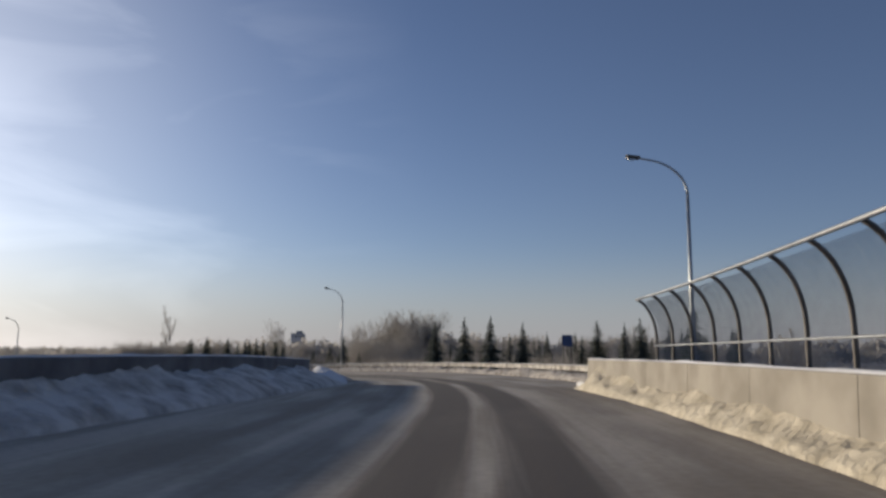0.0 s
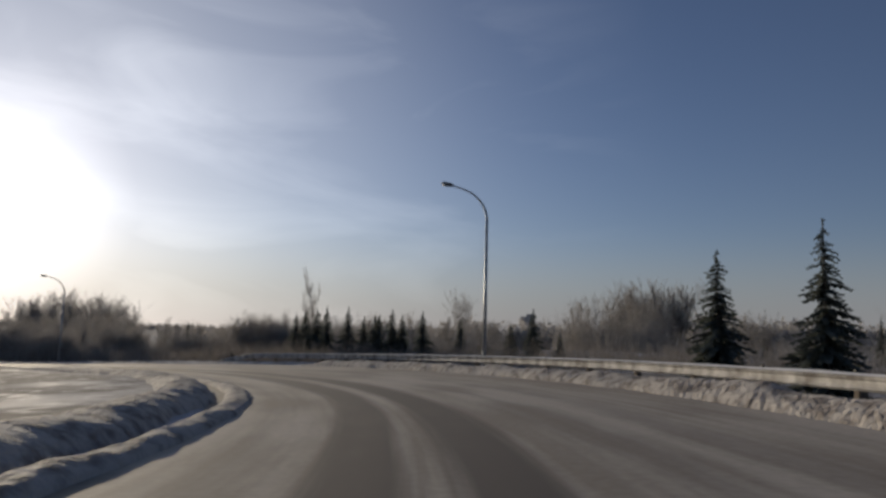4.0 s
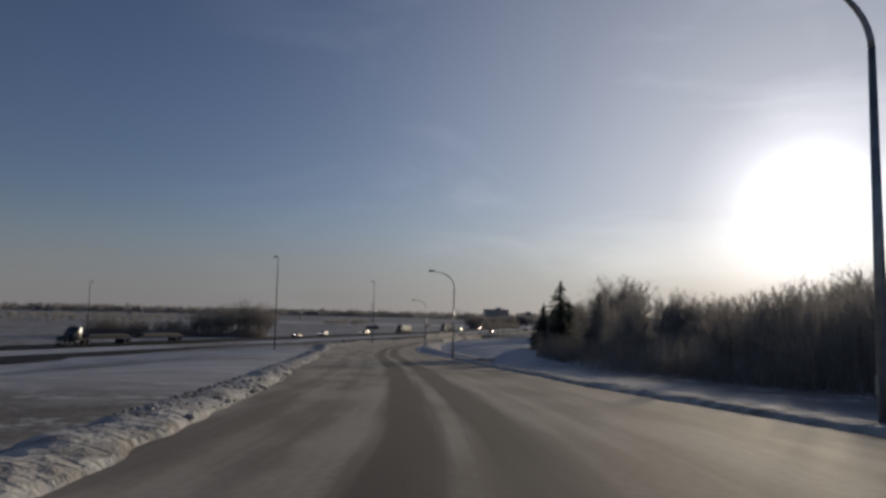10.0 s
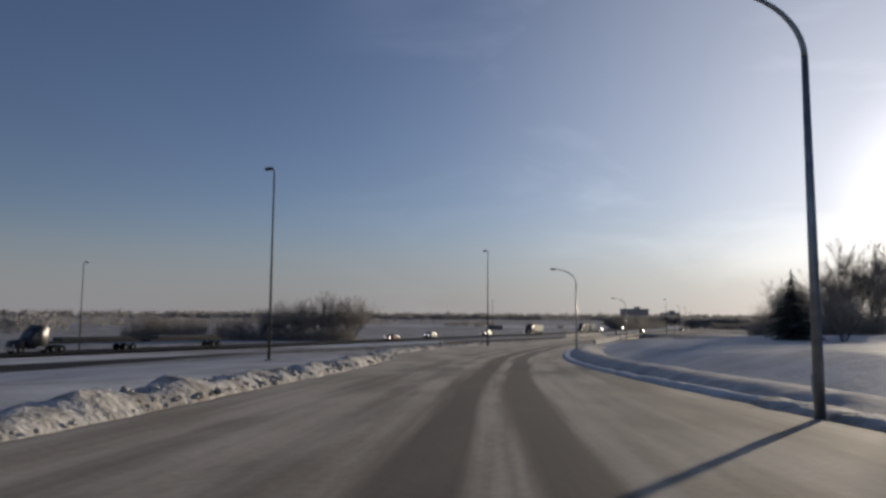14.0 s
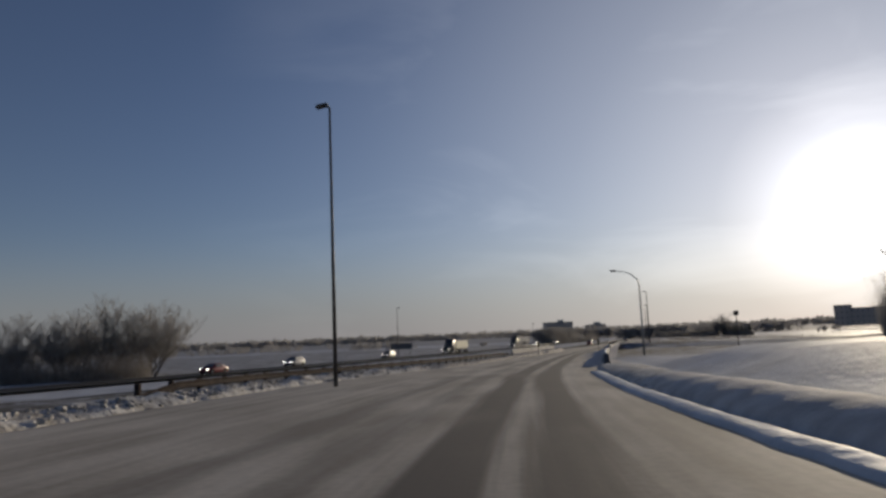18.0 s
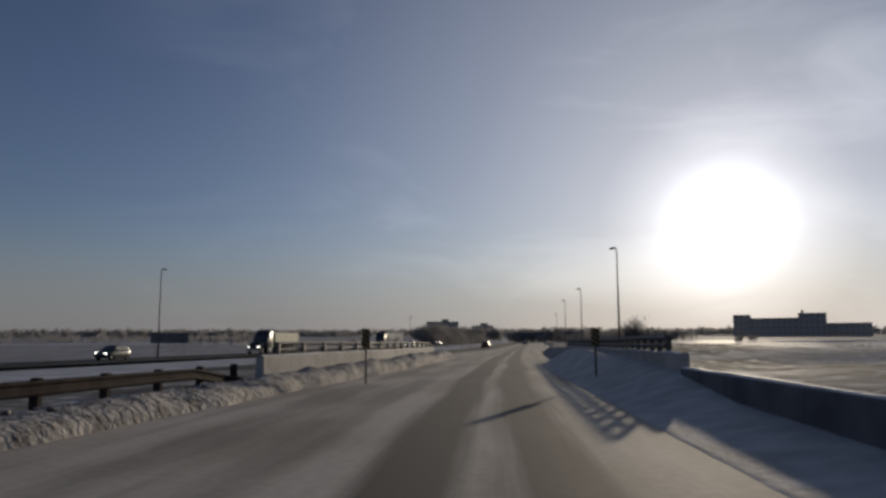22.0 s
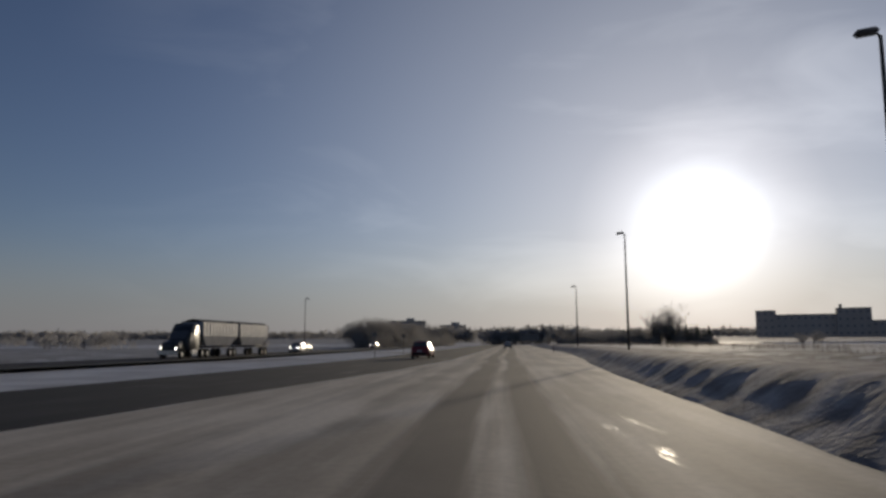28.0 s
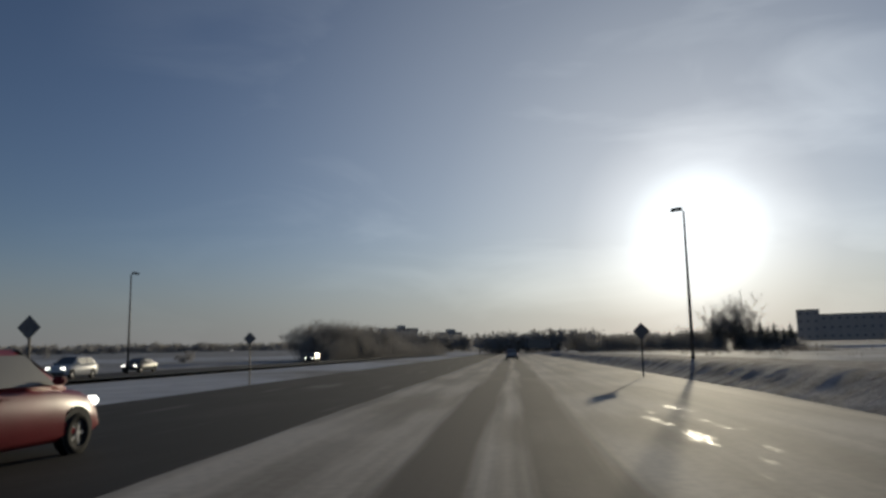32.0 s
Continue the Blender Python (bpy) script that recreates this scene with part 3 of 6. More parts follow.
# ---------- ploughed snow along the edges ----------
def bank(label, s0, s1, lat, width, height, seed, step=0.35, skew=0.5, rough=0.5, mat=BANK, cols=11, crest=0.0):
    """A lumpy ridge of snow along the ramp. lat, width, height: functions of the station; crest: metres in from the left foot."""
    d0, d1 = np.interp(s0, RT, RDIST), np.interp(s1, RT, RDIST)
    rows = int((d1 - d0) / step)
    verts = []
    for r in range(rows + 1):
        dist = d0 + (d1 - d0) * r / rows
        s = float(np.interp(dist, RDIST, RT))
        taper = min(1.0, r * step / 3.0 + 0.03, (rows - r) * step / 2.5 + 0.03)
        w, h, la = width(s), height(s), lat(s)
        for c in range(cols):
            u = c / (cols - 1)
            bell = smooth(0, crest / w, 1 - u) * (1 - 0.12 * smooth(crest / w, 1, 1 - u)) if crest else u ** 0.85 if skew == 0 else (1 - u) ** (0.85 if w < 5 else 0.62) if skew < 0 else math.sin(math.pi * u ** (1.0 if skew == 0.5 else skew)) ** 0.8
            k = max(w, 2.0) / 2.0
            n1 = (0.2 if crest else 1.0) * noise.noise((dist * 0.35, u * 1.5 * k, seed)) + (0.35 if crest else 0.6) * noise.noise((dist * 1.1, u * 3.0 * k, seed + 9)) + 0.35 * noise.noise((dist * 2.7, u * 6.0 * k, seed + 20))
            z = h * bell * taper * (1 + rough * n1) - (0.12 if (c == 0 and skew >= 0) or (c == cols - 1 and skew) else 0)
            q = at_station(s, la + w * (u - 0.5) + (0.08 if crest else 0.25) * min(w, 1.6) * noise.noise((dist * 0.5, seed, 1)) * 0.6, max(z, -0.15))
            verts.append(q)
    faces = [(r * cols + c, r * cols + c + 1, (r + 1) * cols + c + 1, (r + 1) * cols + c) for r in range(rows) for c in range(cols - 1)]
    ob = new("snow_bank", mesh_of("snow_bank", verts, faces, mat, True))
    return tagged(ob, label, "snow bank", kind="stuff")


Lw = lambda s: float(np.interp(s, LEFT_T, LEFT_W))
Rw = lambda s: float(np.interp(s, RIGHT_T, RIGHT_W))
WALL_L = lambda s: float(np.interp(s, (-2, 0.6, 1.2, 1.7, 2.2, 2.75, 3.1), (9.05, 9.1, 9.03, 8.8, 8.44, 7.79, 7.2)))
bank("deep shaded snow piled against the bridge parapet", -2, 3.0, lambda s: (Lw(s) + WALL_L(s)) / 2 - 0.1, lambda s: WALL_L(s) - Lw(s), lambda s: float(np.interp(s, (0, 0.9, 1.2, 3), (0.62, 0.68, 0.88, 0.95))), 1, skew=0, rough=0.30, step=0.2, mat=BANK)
bank("sunlit lumpy sanded snow ridge against the bridge parapet", -2, 2.3, lambda s: -4.6 - 0.17 * max(s, 0), lambda s: 0.85, lambda s: float(np.interp(s, (0, 1.6, 2.1), (0.52, 0.6, 1.0))), 2, skew=-1, rough=0.42, step=0.12, mat=SANDY)
bank("ploughed snow heap beside the inner ramp edge", 2.8, 4.5, lambda s: Lw(s) + 1.7 + (s - 2.8) * 0.3, lambda s: 3.0, lambda s: 0.62, 3, rough=0.75, step=0.2, mat=SNOW, cols=16)
bank("thin sharp snow ridge along the inner ramp edge", 3.6, 10.2, lambda s: Lw(s) + 0.42, lambda s: 0.85, lambda s: float(np.interp(s, (3.6, 5, 6.5), (0.22, 0.18, 0.15))), 4, rough=0.45, step=0.15, mat=DIRTY)
bank("shaded snow bank inside the bend beyond a narrow shoulder", 4.4, 10.6, lambda s: Lw(s) + 2.2, lambda s: 2.1, lambda s: float(np.interp(s, (4.5, 6, 8, 9.5, 10.6), (0.42, 0.48, 0.38, 0.26, 0.14))), 15, rough=0.25, step=0.2, mat=DIRTY)
bank("snow-covered shoulder under the guardrail", 2.15, 8.4, lambda s: -Rw(s) - 0.3, lambda s: 1.7, lambda s: 0.4, 5, rough=0.4, step=0.2, mat=DIRTY)
bank("crusty lumpy windrow along the ramp edge", 9.6, 15.0, lambda s: Lw(s) + 0.7, lambda s: 1.9, lambda s: float(np.interp(s, (9.6, 11, 13), (0.12, 0.18, 0.26))), 6, rough=0.65, step=0.25)
bank("crusty lumpy windrow along the ramp edge", 14.6, 21.5, lambda s: Lw(s) + 0.9, lambda s: 2.2, lambda s: float(np.interp(s, (15, 17, 18.5, 21), (0.32, 0.36, 0.32, 0.28))), 7, rough=0.95, step=0.2)
LEFT_FOOT = lambda s: float(np.interp(s, (21, 22.5, 24.4, 26.2), (Lw(21) - 1.3, Lw(22.5) - 1.3, 4.95, 4.95)))
bank("grey ploughed snow ridge by the road edge", 21.2, 26.1, lambda s: LEFT_FOOT(s) + 1.1, lambda s: 2.2, lambda s: float(np.interp(s, (21, 23, 24, 26), (0.26, 0.40, 0.62, 0.66))), 8, skew=0.75, rough=0.32, step=0.16, mat=DIRTY, cols=16)
bank("thin icy snow ridge along the road edge", 8.2, 15.2, lambda s: -Rw(s) - 0.4, lambda s: 1.4, lambda s: 0.16, 9, rough=0.5)
bank("narrow sunlit strip of packed snow along the road edge", 14.9, 20.3, lambda s: -Rw(s) - 0.3, lambda s: 0.75, lambda s: float(np.interp(s, (15, 18, 21), (0.14, 0.10, 0.08))), 10, rough=0.35, step=0.2, mat=SNOW)
bank("low shaded snow bank above the road edge", 14.9, 19.6, lambda s: -Rw(s) - 2.5, lambda s: 3.6, lambda s: float(np.interp(s, (15, 16, 17.5, 19, 19.6), (0.3, 0.45, 0.55, 0.5, 0.42))), 11, skew=1.55, rough=0.06, step=0.2, mat=PILED, cols=22)
bank("low dirty patchy snow before the concrete barrier", 19.3, 20.95, lambda s: -Rw(s) - 2.4, lambda s: 3.6, lambda s: float(np.interp(s, (19.3, 20, 20.9), (0.44, 0.28, 0.16))), 16, skew=1.55, rough=0.25, step=0.2, mat=BANK, cols=22)
BANK_TOP = lambda s: float(np.interp(s, (20.7, 22, 23.1, 25.7), (4.3, 4.5, 4.85, 5.1)))
BANK_FOOT = lambda s: float(np.interp(s, (20.6, 21.5, 23.0, 23.7, 24.6, 25.1, 25.9), (2.5, 2.6, 2.75, 2.55, 2.35, 3.2, 3.8)))
bank("broad shaded bank of dirty snow and dry grass along the road edge", 25.35, 40.0, lambda s: -Rw(s) - 3.6, lambda s: 7.6, lambda s: float(np.interp(s, (25, 27, 30, 33, 40), (1.1, 1.0, 0.86, 0.78, 0.65))), 12, skew=-1, rough=0.09, step=0.22, mat=DARKBANK, cols=34, crest=2.0)


bank("long shaded snow bank ploughed against the small bridge", 20.75, 25.75, lambda s: -(BANK_FOOT(s) + BANK_TOP(s) + 1.2) / 2, lambda s: BANK_TOP(s) + 1.2 - BANK_FOOT(s), lambda s: float(np.interp(s, (20.7, 21.3, 22.3, 22.8, 23.1, 23.6, 24.2, 25.7), (0.08, 0.12, 0.20, 0.32, 0.70, 0.94, 1.06, 1.05))), 14, skew=-1, rough=0.06, step=0.2, mat=PILED, cols=24, crest=2.3)
# Lighter than the other concrete: veiling glare put into the colour.
PALED_CONCRETE = noisy("paled_stained_concrete", (0.36, 0.34, 0.315), (0.50, 0.475, 0.44), 0.9, 0.85, bump=0.3, bump_scale=20, bump_dist=0.006)


def clods(label, s0, s1, lat, width, height, n, lo, hi, mat, seed):
    """Broken lumps of ploughed snow lying on a windrow."""
    rng = random.Random(seed)
    base = [(x, y, z) for x in (-1, 1) for y in (-1, 1) for z in (-1, 1)]
    quads = [(0, 1, 3, 2), (4, 6, 7, 5), (0, 4, 5, 1), (2, 3, 7, 6), (0, 2, 6, 4), (1, 5, 7, 3)]
    verts, faces = [], []
    for k in range(n):
        s = rng.uniform(s0, s1)
        u = rng.uniform(-0.46, 0.46)
        size = lo + (hi - lo) * rng.random() ** 2.2
        c = at_station(s, lat(s) + width * u, height(s) * max(0.0, math.cos(math.pi * u)) ** 0.8 * 0.95 + size * 0.15)
        turn = Matrix.Rotation(rng.uniform(0, 3.1), 3, "Z") @ Matrix.Rotation(rng.uniform(-0.6, 0.6), 3, "X")
        n0 = len(verts)
        verts += [c + turn @ Vector((x * rng.uniform(0.3, 0.62), y * rng.uniform(0.3, 0.55), z * rng.uniform(0.22, 0.45))) * size for x, y, z in base]
        faces += [tuple(i + n0 for i in q) for q in quads]
    tagged(new("snow_clods", mesh_of("snow_clods", verts, faces, mat, True)), label, "snow lumps", kind="stuff")


clods("broken lumps of crusty snow along the ramp edge", 11.0, 15.0, lambda s: Lw(s) + 0.7, 2.2, lambda s: 0.2, 800, 0.04, 0.14, BANK, 51)
clods("broken lumps of crusty snow along the ramp edge", 14.8, 21.4, lambda s: Lw(s) + 0.9, 2.4, lambda s: 0.3, 1600, 0.05, 0.22, BANK, 52)
clods("dirty broken snow lumps along the small bridge", 21.4, 26.0, lambda s: LEFT_FOOT(s) + 1.0, 1.9, lambda s: float(np.interp(s, (21, 23, 24), (0.3, 0.4, 0.55))), 1100, 0.04, 0.15, DIRTY, 53)


# ---------- concrete parapets ----------
def parapet(name, label, s0, s1, lat, height, seg=4.0, thick=0.32, mat=CONCRETE):
    """Cast concrete parapet in segments with joints, wider at the foot, snow on top."""
    ob = thing(name, label, "parapet", kind="structure")
    d0, d1 = np.interp(s0, RT, RDIST), np.interp(s1, RT, RDIST)
    n = max(1, round((d1 - d0) / seg))
    prof = [(-thick / 2 - 0.1, -0.35), (-thick / 2 - 0.1, 0.12), (-thick / 2, 0.3), (-thick / 2 + 0.03, height - 0.02), (-thick / 2 + 0.05, height), (thick / 2 - 0.05, height), (thick / 2 - 0.03, height - 0.02), (thick / 2, 0.3), (thick / 2 + 0.1, 0.12), (thick / 2 + 0.1, -0.35)]
    for k in range(n):
        a, b = d0 + (d1 - d0) * k / n + 0.01, d0 + (d1 - d0) * (k + 1) / n - 0.01
        verts = []
        for d in (a, (a + b) / 2, b):
            s = float(np.interp(d, RDIST, RT))
            verts += [at_station(s, lat(s) + x, z) for x, z in prof]
        m = len(prof)
        faces = [(r * m + c, r * m + (c + 1) % m, (r + 1) * m + (c + 1) % m, (r + 1) * m + c) for r in range(2) for c in range(m)]
        faces += [tuple(range(m))[::-1], tuple(range(2 * m, 3 * m))]
        part("panel", mesh_of("panel", verts, faces, mat), mat, ob)
    rows = int((d1 - d0) / 0.5)
    verts = []
    for r in range(rows + 1):
        d = d0 + (d1 - d0) * r / rows
        s = float(np.interp(d, RDIST, RT))
        h = 0.05 + 0.035 * noise.noise((d * 0.6, 3, height))
        for x, z in ((-thick / 2 + 0.05, 0.002), (-thick / 4, h * 0.8), (0, h), (thick / 4, h * 0.8), (thick / 2 - 0.05, 0.002)):
            verts.append(at_station(s, lat(s) + x, height + z))
    faces = [(r * 5 + c, r * 5 + c + 1, (r + 1) * 5 + c + 1, (r + 1) * 5 + c) for r in range(rows) for c in range(4)]
    part("snow_cap", mesh_of("snow_cap", verts, faces, SNOW, True), SNOW, ob, "thin snow lying on the parapet top")
    return ob


parapet("parapet_bridge_left", "concrete bridge parapet topped with snow, shade put into its colour", -2.0, 3.05, lambda s: WALL_L(s), 1.27, mat=SHADED_CONCRETE)
parapet("parapet_bridge_right", "concrete bridge parapet with snow ploughed against it", -2.0, 2.25, lambda s: -4.95 - 0.18 * max(s, 0), 1.18)
parapet("parapet_low_right", "low grey concrete barrier in its own shade", 20.9, 23.07, lambda s: -BANK_TOP(s) - 0.1, 0.78, mat=SHADED_CONCRETE)


# ---------- lamps ----------
def davit_lamp(at, face, height=9.0, name="street_lamp", label="grey steel street lamp with a curved arm"):
    """A tapered pole whose top bends over to a flat lamp head. face: the direction in which the arm reaches."""
    ob = thing(name, label, "street lamp", "street lamps along the ramp", at=Matrix.Translation(at) @ Matrix.Rotation(face, 4, "Z"))
    bm = bmesh.new()
    box(bm, (0.42, 0.42, 0.5), (0, 0, -0.22), 0.03)
    part("foot", bm, CONCRETE, ob)
    part("pole", mesh_of("pole", *tube([(0, 0, 0.05), (0, 0, height * 0.4), (0, 0, height - 1.75)], [0.115, 0.095, 0.07], 10), STEEL, True), STEEL, ob)
    bend = [(0, 0, height - 1.75)] + [(2.0 * (1 - math.cos(a)), 0, height - 1.75 + 1.55 * math.sin(a)) for a in np.linspace(0.12, 1.35, 10)] + [(2.15, 0, height - 0.14)]
    part("arm", mesh_of("arm", *tube(bend, list(np.linspace(0.07, 0.04, len(bend))), 8), STEEL, True), STEEL, ob)
    bm = bmesh.new()
    box(bm, (0.66, 0.26, 0.15), (2.42, 0, height - 0.10), 0.05, Matrix.Rotation(-0.1, 4, "Y"))
    head = part("lamp_head", bm, DARKSTEEL, ob, "dark flat lamp housing")
    bm = bmesh.new()
    box(bm, (0.36, 0.2, 0.06), (2.5, 0, height - 0.19), 0.02)
    part("lens", bm, STEEL, head)
    bm = bmesh.new()
    box(bm, (0.02, 0.12, 0.36), (0.11, 0, 0.9), 0.005)
    part("hatch", bm, STEEL, ob)
    return ob


def mast_lamp(at, face, height, group, label):
    """A straight tall pole with a short bracket and one lamp head."""
    ob = thing("light_pole", label, "light pole", group, at=Matrix.Translation(at) @ Matrix.Rotation(face, 4, "Z"))
    bm = bmesh.new()
    box(bm, (0.5, 0.5, 0.5), (0, 0, -0.24), 0.03)
    part("foot", bm, CONCRETE, ob)
    part("pole", mesh_of("pole", *tube([(0, 0, 0.05), (0, 0, height * 0.5), (0, 0, height - 0.1)], [0.11, 0.085, 0.055], 10), DARKSTEEL, True), DARKSTEEL, ob)
    part("bracket", mesh_of("bracket", *tube([(0, 0, height - 0.15), (0.1, 0, height), (0.22, 0, height + 0.03)], [0.05, 0.04, 0.035], 6), DARKSTEEL, True), DARKSTEEL, ob)
    bm = bmesh.new()
    box(bm, (0.66, 0.34, 0.2), (0.40, 0, height + 0.02), 0.06, Matrix.Rotation(0.15, 4, "Y"))
    part("lamp_head", bm, DARKSTEEL, ob)
    return ob


def face_left(x, y):
    i, lat = ramp_at(x, y)
    v = RLEFT[i] * (1 if lat < 0 else -1)
    return math.atan2(v[1], v[0])


for x, y, z in ((33.2, -5.5, 1.4), (85.3, 26.4, 0.4), (99.7, 81.8, -2.4), (95.8, 145.3, -4.5), (94.7, 210.1, -6.0), (107.8, 274.4, -7.1)):
    low = min(z, ground_z(x, y) + 0.05)
    davit_lamp((x, y, low), face_left(x, y), 9.0 + z - low)
for x, y, z in ((71.1, 181.0, -4.6), (83.4, 238.2, -5.3)):
    mast_lamp((x, y, min(z, ground_z(x, y) + 0.1)), face_left(x, y) + math.pi, 12.9 + z - min(z, ground_z(x, y) + 0.1), "tall light poles between ramp and highway", "tall dark steel light pole with a single lamp head")
for x, y, z in ((128.2, 348.0, -6.1), (141.3, 397.3, -6.8), (151.7, 438.6, -6.5), (161.9, 478.0, -7.3)):
    low = min(z, ground_z(x, y) + 0.05)
    mast_lamp((x, y, low), face_left(x, y), (9.9 if y < 450 else 9.1) + z - low, "light poles along the merge", "dark steel light pole with a short lamp bracket")
for x, y, top in ((19.8, 236.7, 6.0), (76.1, 382.4, 4.4), (123.9, 513.8, 2.0)):
    mast_lamp((x, y, -7.7), 0.3, top + 7.7, "light poles in the highway median", "tall dark light pole in the snowy median")


# ---------- walkway and safety fence on the bridge ----------
def strip(name, label, s0, s1, a, b, z, mat, step=1.0, category="pavement"):
    d0, d1 = np.interp(s0, RT, RDIST), np.interp(s1, RT, RDIST)
    rows = max(2, int((d1 - d0) / step))
    verts = []
    for r in range(rows + 1):
        s = float(np.interp(d0 + (d1 - d0) * r / rows, RDIST, RT))
        for w, h in ((a(s), z - 0.4), (a(s), z), (b(s), z), (b(s), z - 0.4)):
            verts.append(at_station(s, w, h))
    faces = [(r * 4 + c, r * 4 + c + 1, (r + 1) * 4 + c + 1, (r + 1) * 4 + c) for r in range(rows) for c in range(3)]
    faces += [(0, 1, 2, 3), (rows * 4 + 3, rows * 4 + 2, rows * 4 + 1, rows * 4)]
    return tagged(new(name, mesh_of(name, verts, faces, mat)), label, category, kind="structure")


FENCE_LAT = lambda s: -6.4 - 0.78 * max(s, 0)
strip("pavement_bridge", "snow-covered walkway outside the bridge parapet", -2, 2.5, lambda s: -5.0 - 0.2 * max(s, 0), lambda s: FENCE_LAT(s) - 0.4, 0.18, SNOW)


def safety_fence():
    """Curved steel posts leaning over the walkway, two rails and woven wire."""
    ob = thing("safety_fence", "tall steel fence with inward-curved posts and wire mesh on the bridge", "fence")
    prof = [(0, 0.2), (0, 1.0), (0, 2.0)] + [(1.1 * (1 - math.cos(a)), 2.0 + 1.75 * math.sin(a)) for a in np.linspace(0.2, 1.25, 8)]
    d1 = float(np.interp(2.25, RT, RDIST))
    def place(d, k, u=None):
        s = float(np.interp(d, RDIST, RT))
        x, z = prof[k] if u is None else u
        return at_station(s, FENCE_LAT(s) + x, z)
    n = 24
    for i in range(n):
        d = d1 - i * 2.25
        pts = [place(d, k) for k in range(len(prof))]
        part("post", mesh_of("post", *tube(pts, [0.06] * len(pts), 8), DARKSTEEL, True), DARKSTEEL, ob)
    ds = [d1 - i * 2.25 for i in range(n)]
    for nm, u, r in (("top_rail", prof[-1], 0.05), ("middle_rail", (0.0, 1.75), 0.035), ("bottom_rail", (0.0, 0.45), 0.03)):
        pts = [place(d, 0, (u[0] + 0.07, u[1])) for d in ds]
        part(nm, mesh_of(nm, *tube(pts, [r] * n, 6), STEEL, True), STEEL, ob, "pale galvanised rail")
    # woven wires
    fine = [(0, 0.2 + 0.17 * k) for k in range(10)] + prof[3:]
    length = np.r_[0, np.cumsum([math.hypot(fine[k + 1][0] - fine[k][0], fine[k + 1][1] - fine[k][1]) for k in range(len(fine) - 1)])]
    pieces = []
    total = (n - 1) * 2.25
    for sgn in (1, -1):
        for d0 in np.arange(-4, total + 4, 0.085):
            pts = []
            for k in range(0, len(fine), 2):
                d = d0 + sgn * length[k] * 0.9
                if 0 <= d <= total:
                    pts.append(place(d1 - d, 0, (fine[k][0] - 0.05, fine[k][1])))
            if len(pts) > 1:
                pieces.append(tube(pts, [0.0042] * len(pts), 3, False))
    wm = part("wire_mesh", mesh_of("wire_mesh", *joined(pieces), STEEL), STEEL, ob, "woven galvanised wire")
    tagged(wm, kind="stuff")


safety_fence()

# ---------- guardrails ----------
CAKED = noisy("snow_caked_steel", (0.22, 0.20, 0.175), (0.60, 0.575, 0.53), 1.6, 0.7, bump=0.8, bump_scale=5, bump_dist=0.05)
BLACK = noisy("black_paint", (0.012, 0.012, 0.012), (0.025, 0.025, 0.025), 3, 0.6, bump=0.05)
RUST = noisy("rusty_steel", (0.035, 0.026, 0.024), (0.065, 0.048, 0.042), 2, 0.85, 0.0, bump=0.1, spec=0.08)
WOOD = noisy("weathered_wood", (0.10, 0.08, 0.06), (0.20, 0.16, 0.12), 2, 0.9, bump=0.5, stretch=(6, 6, 0.7))


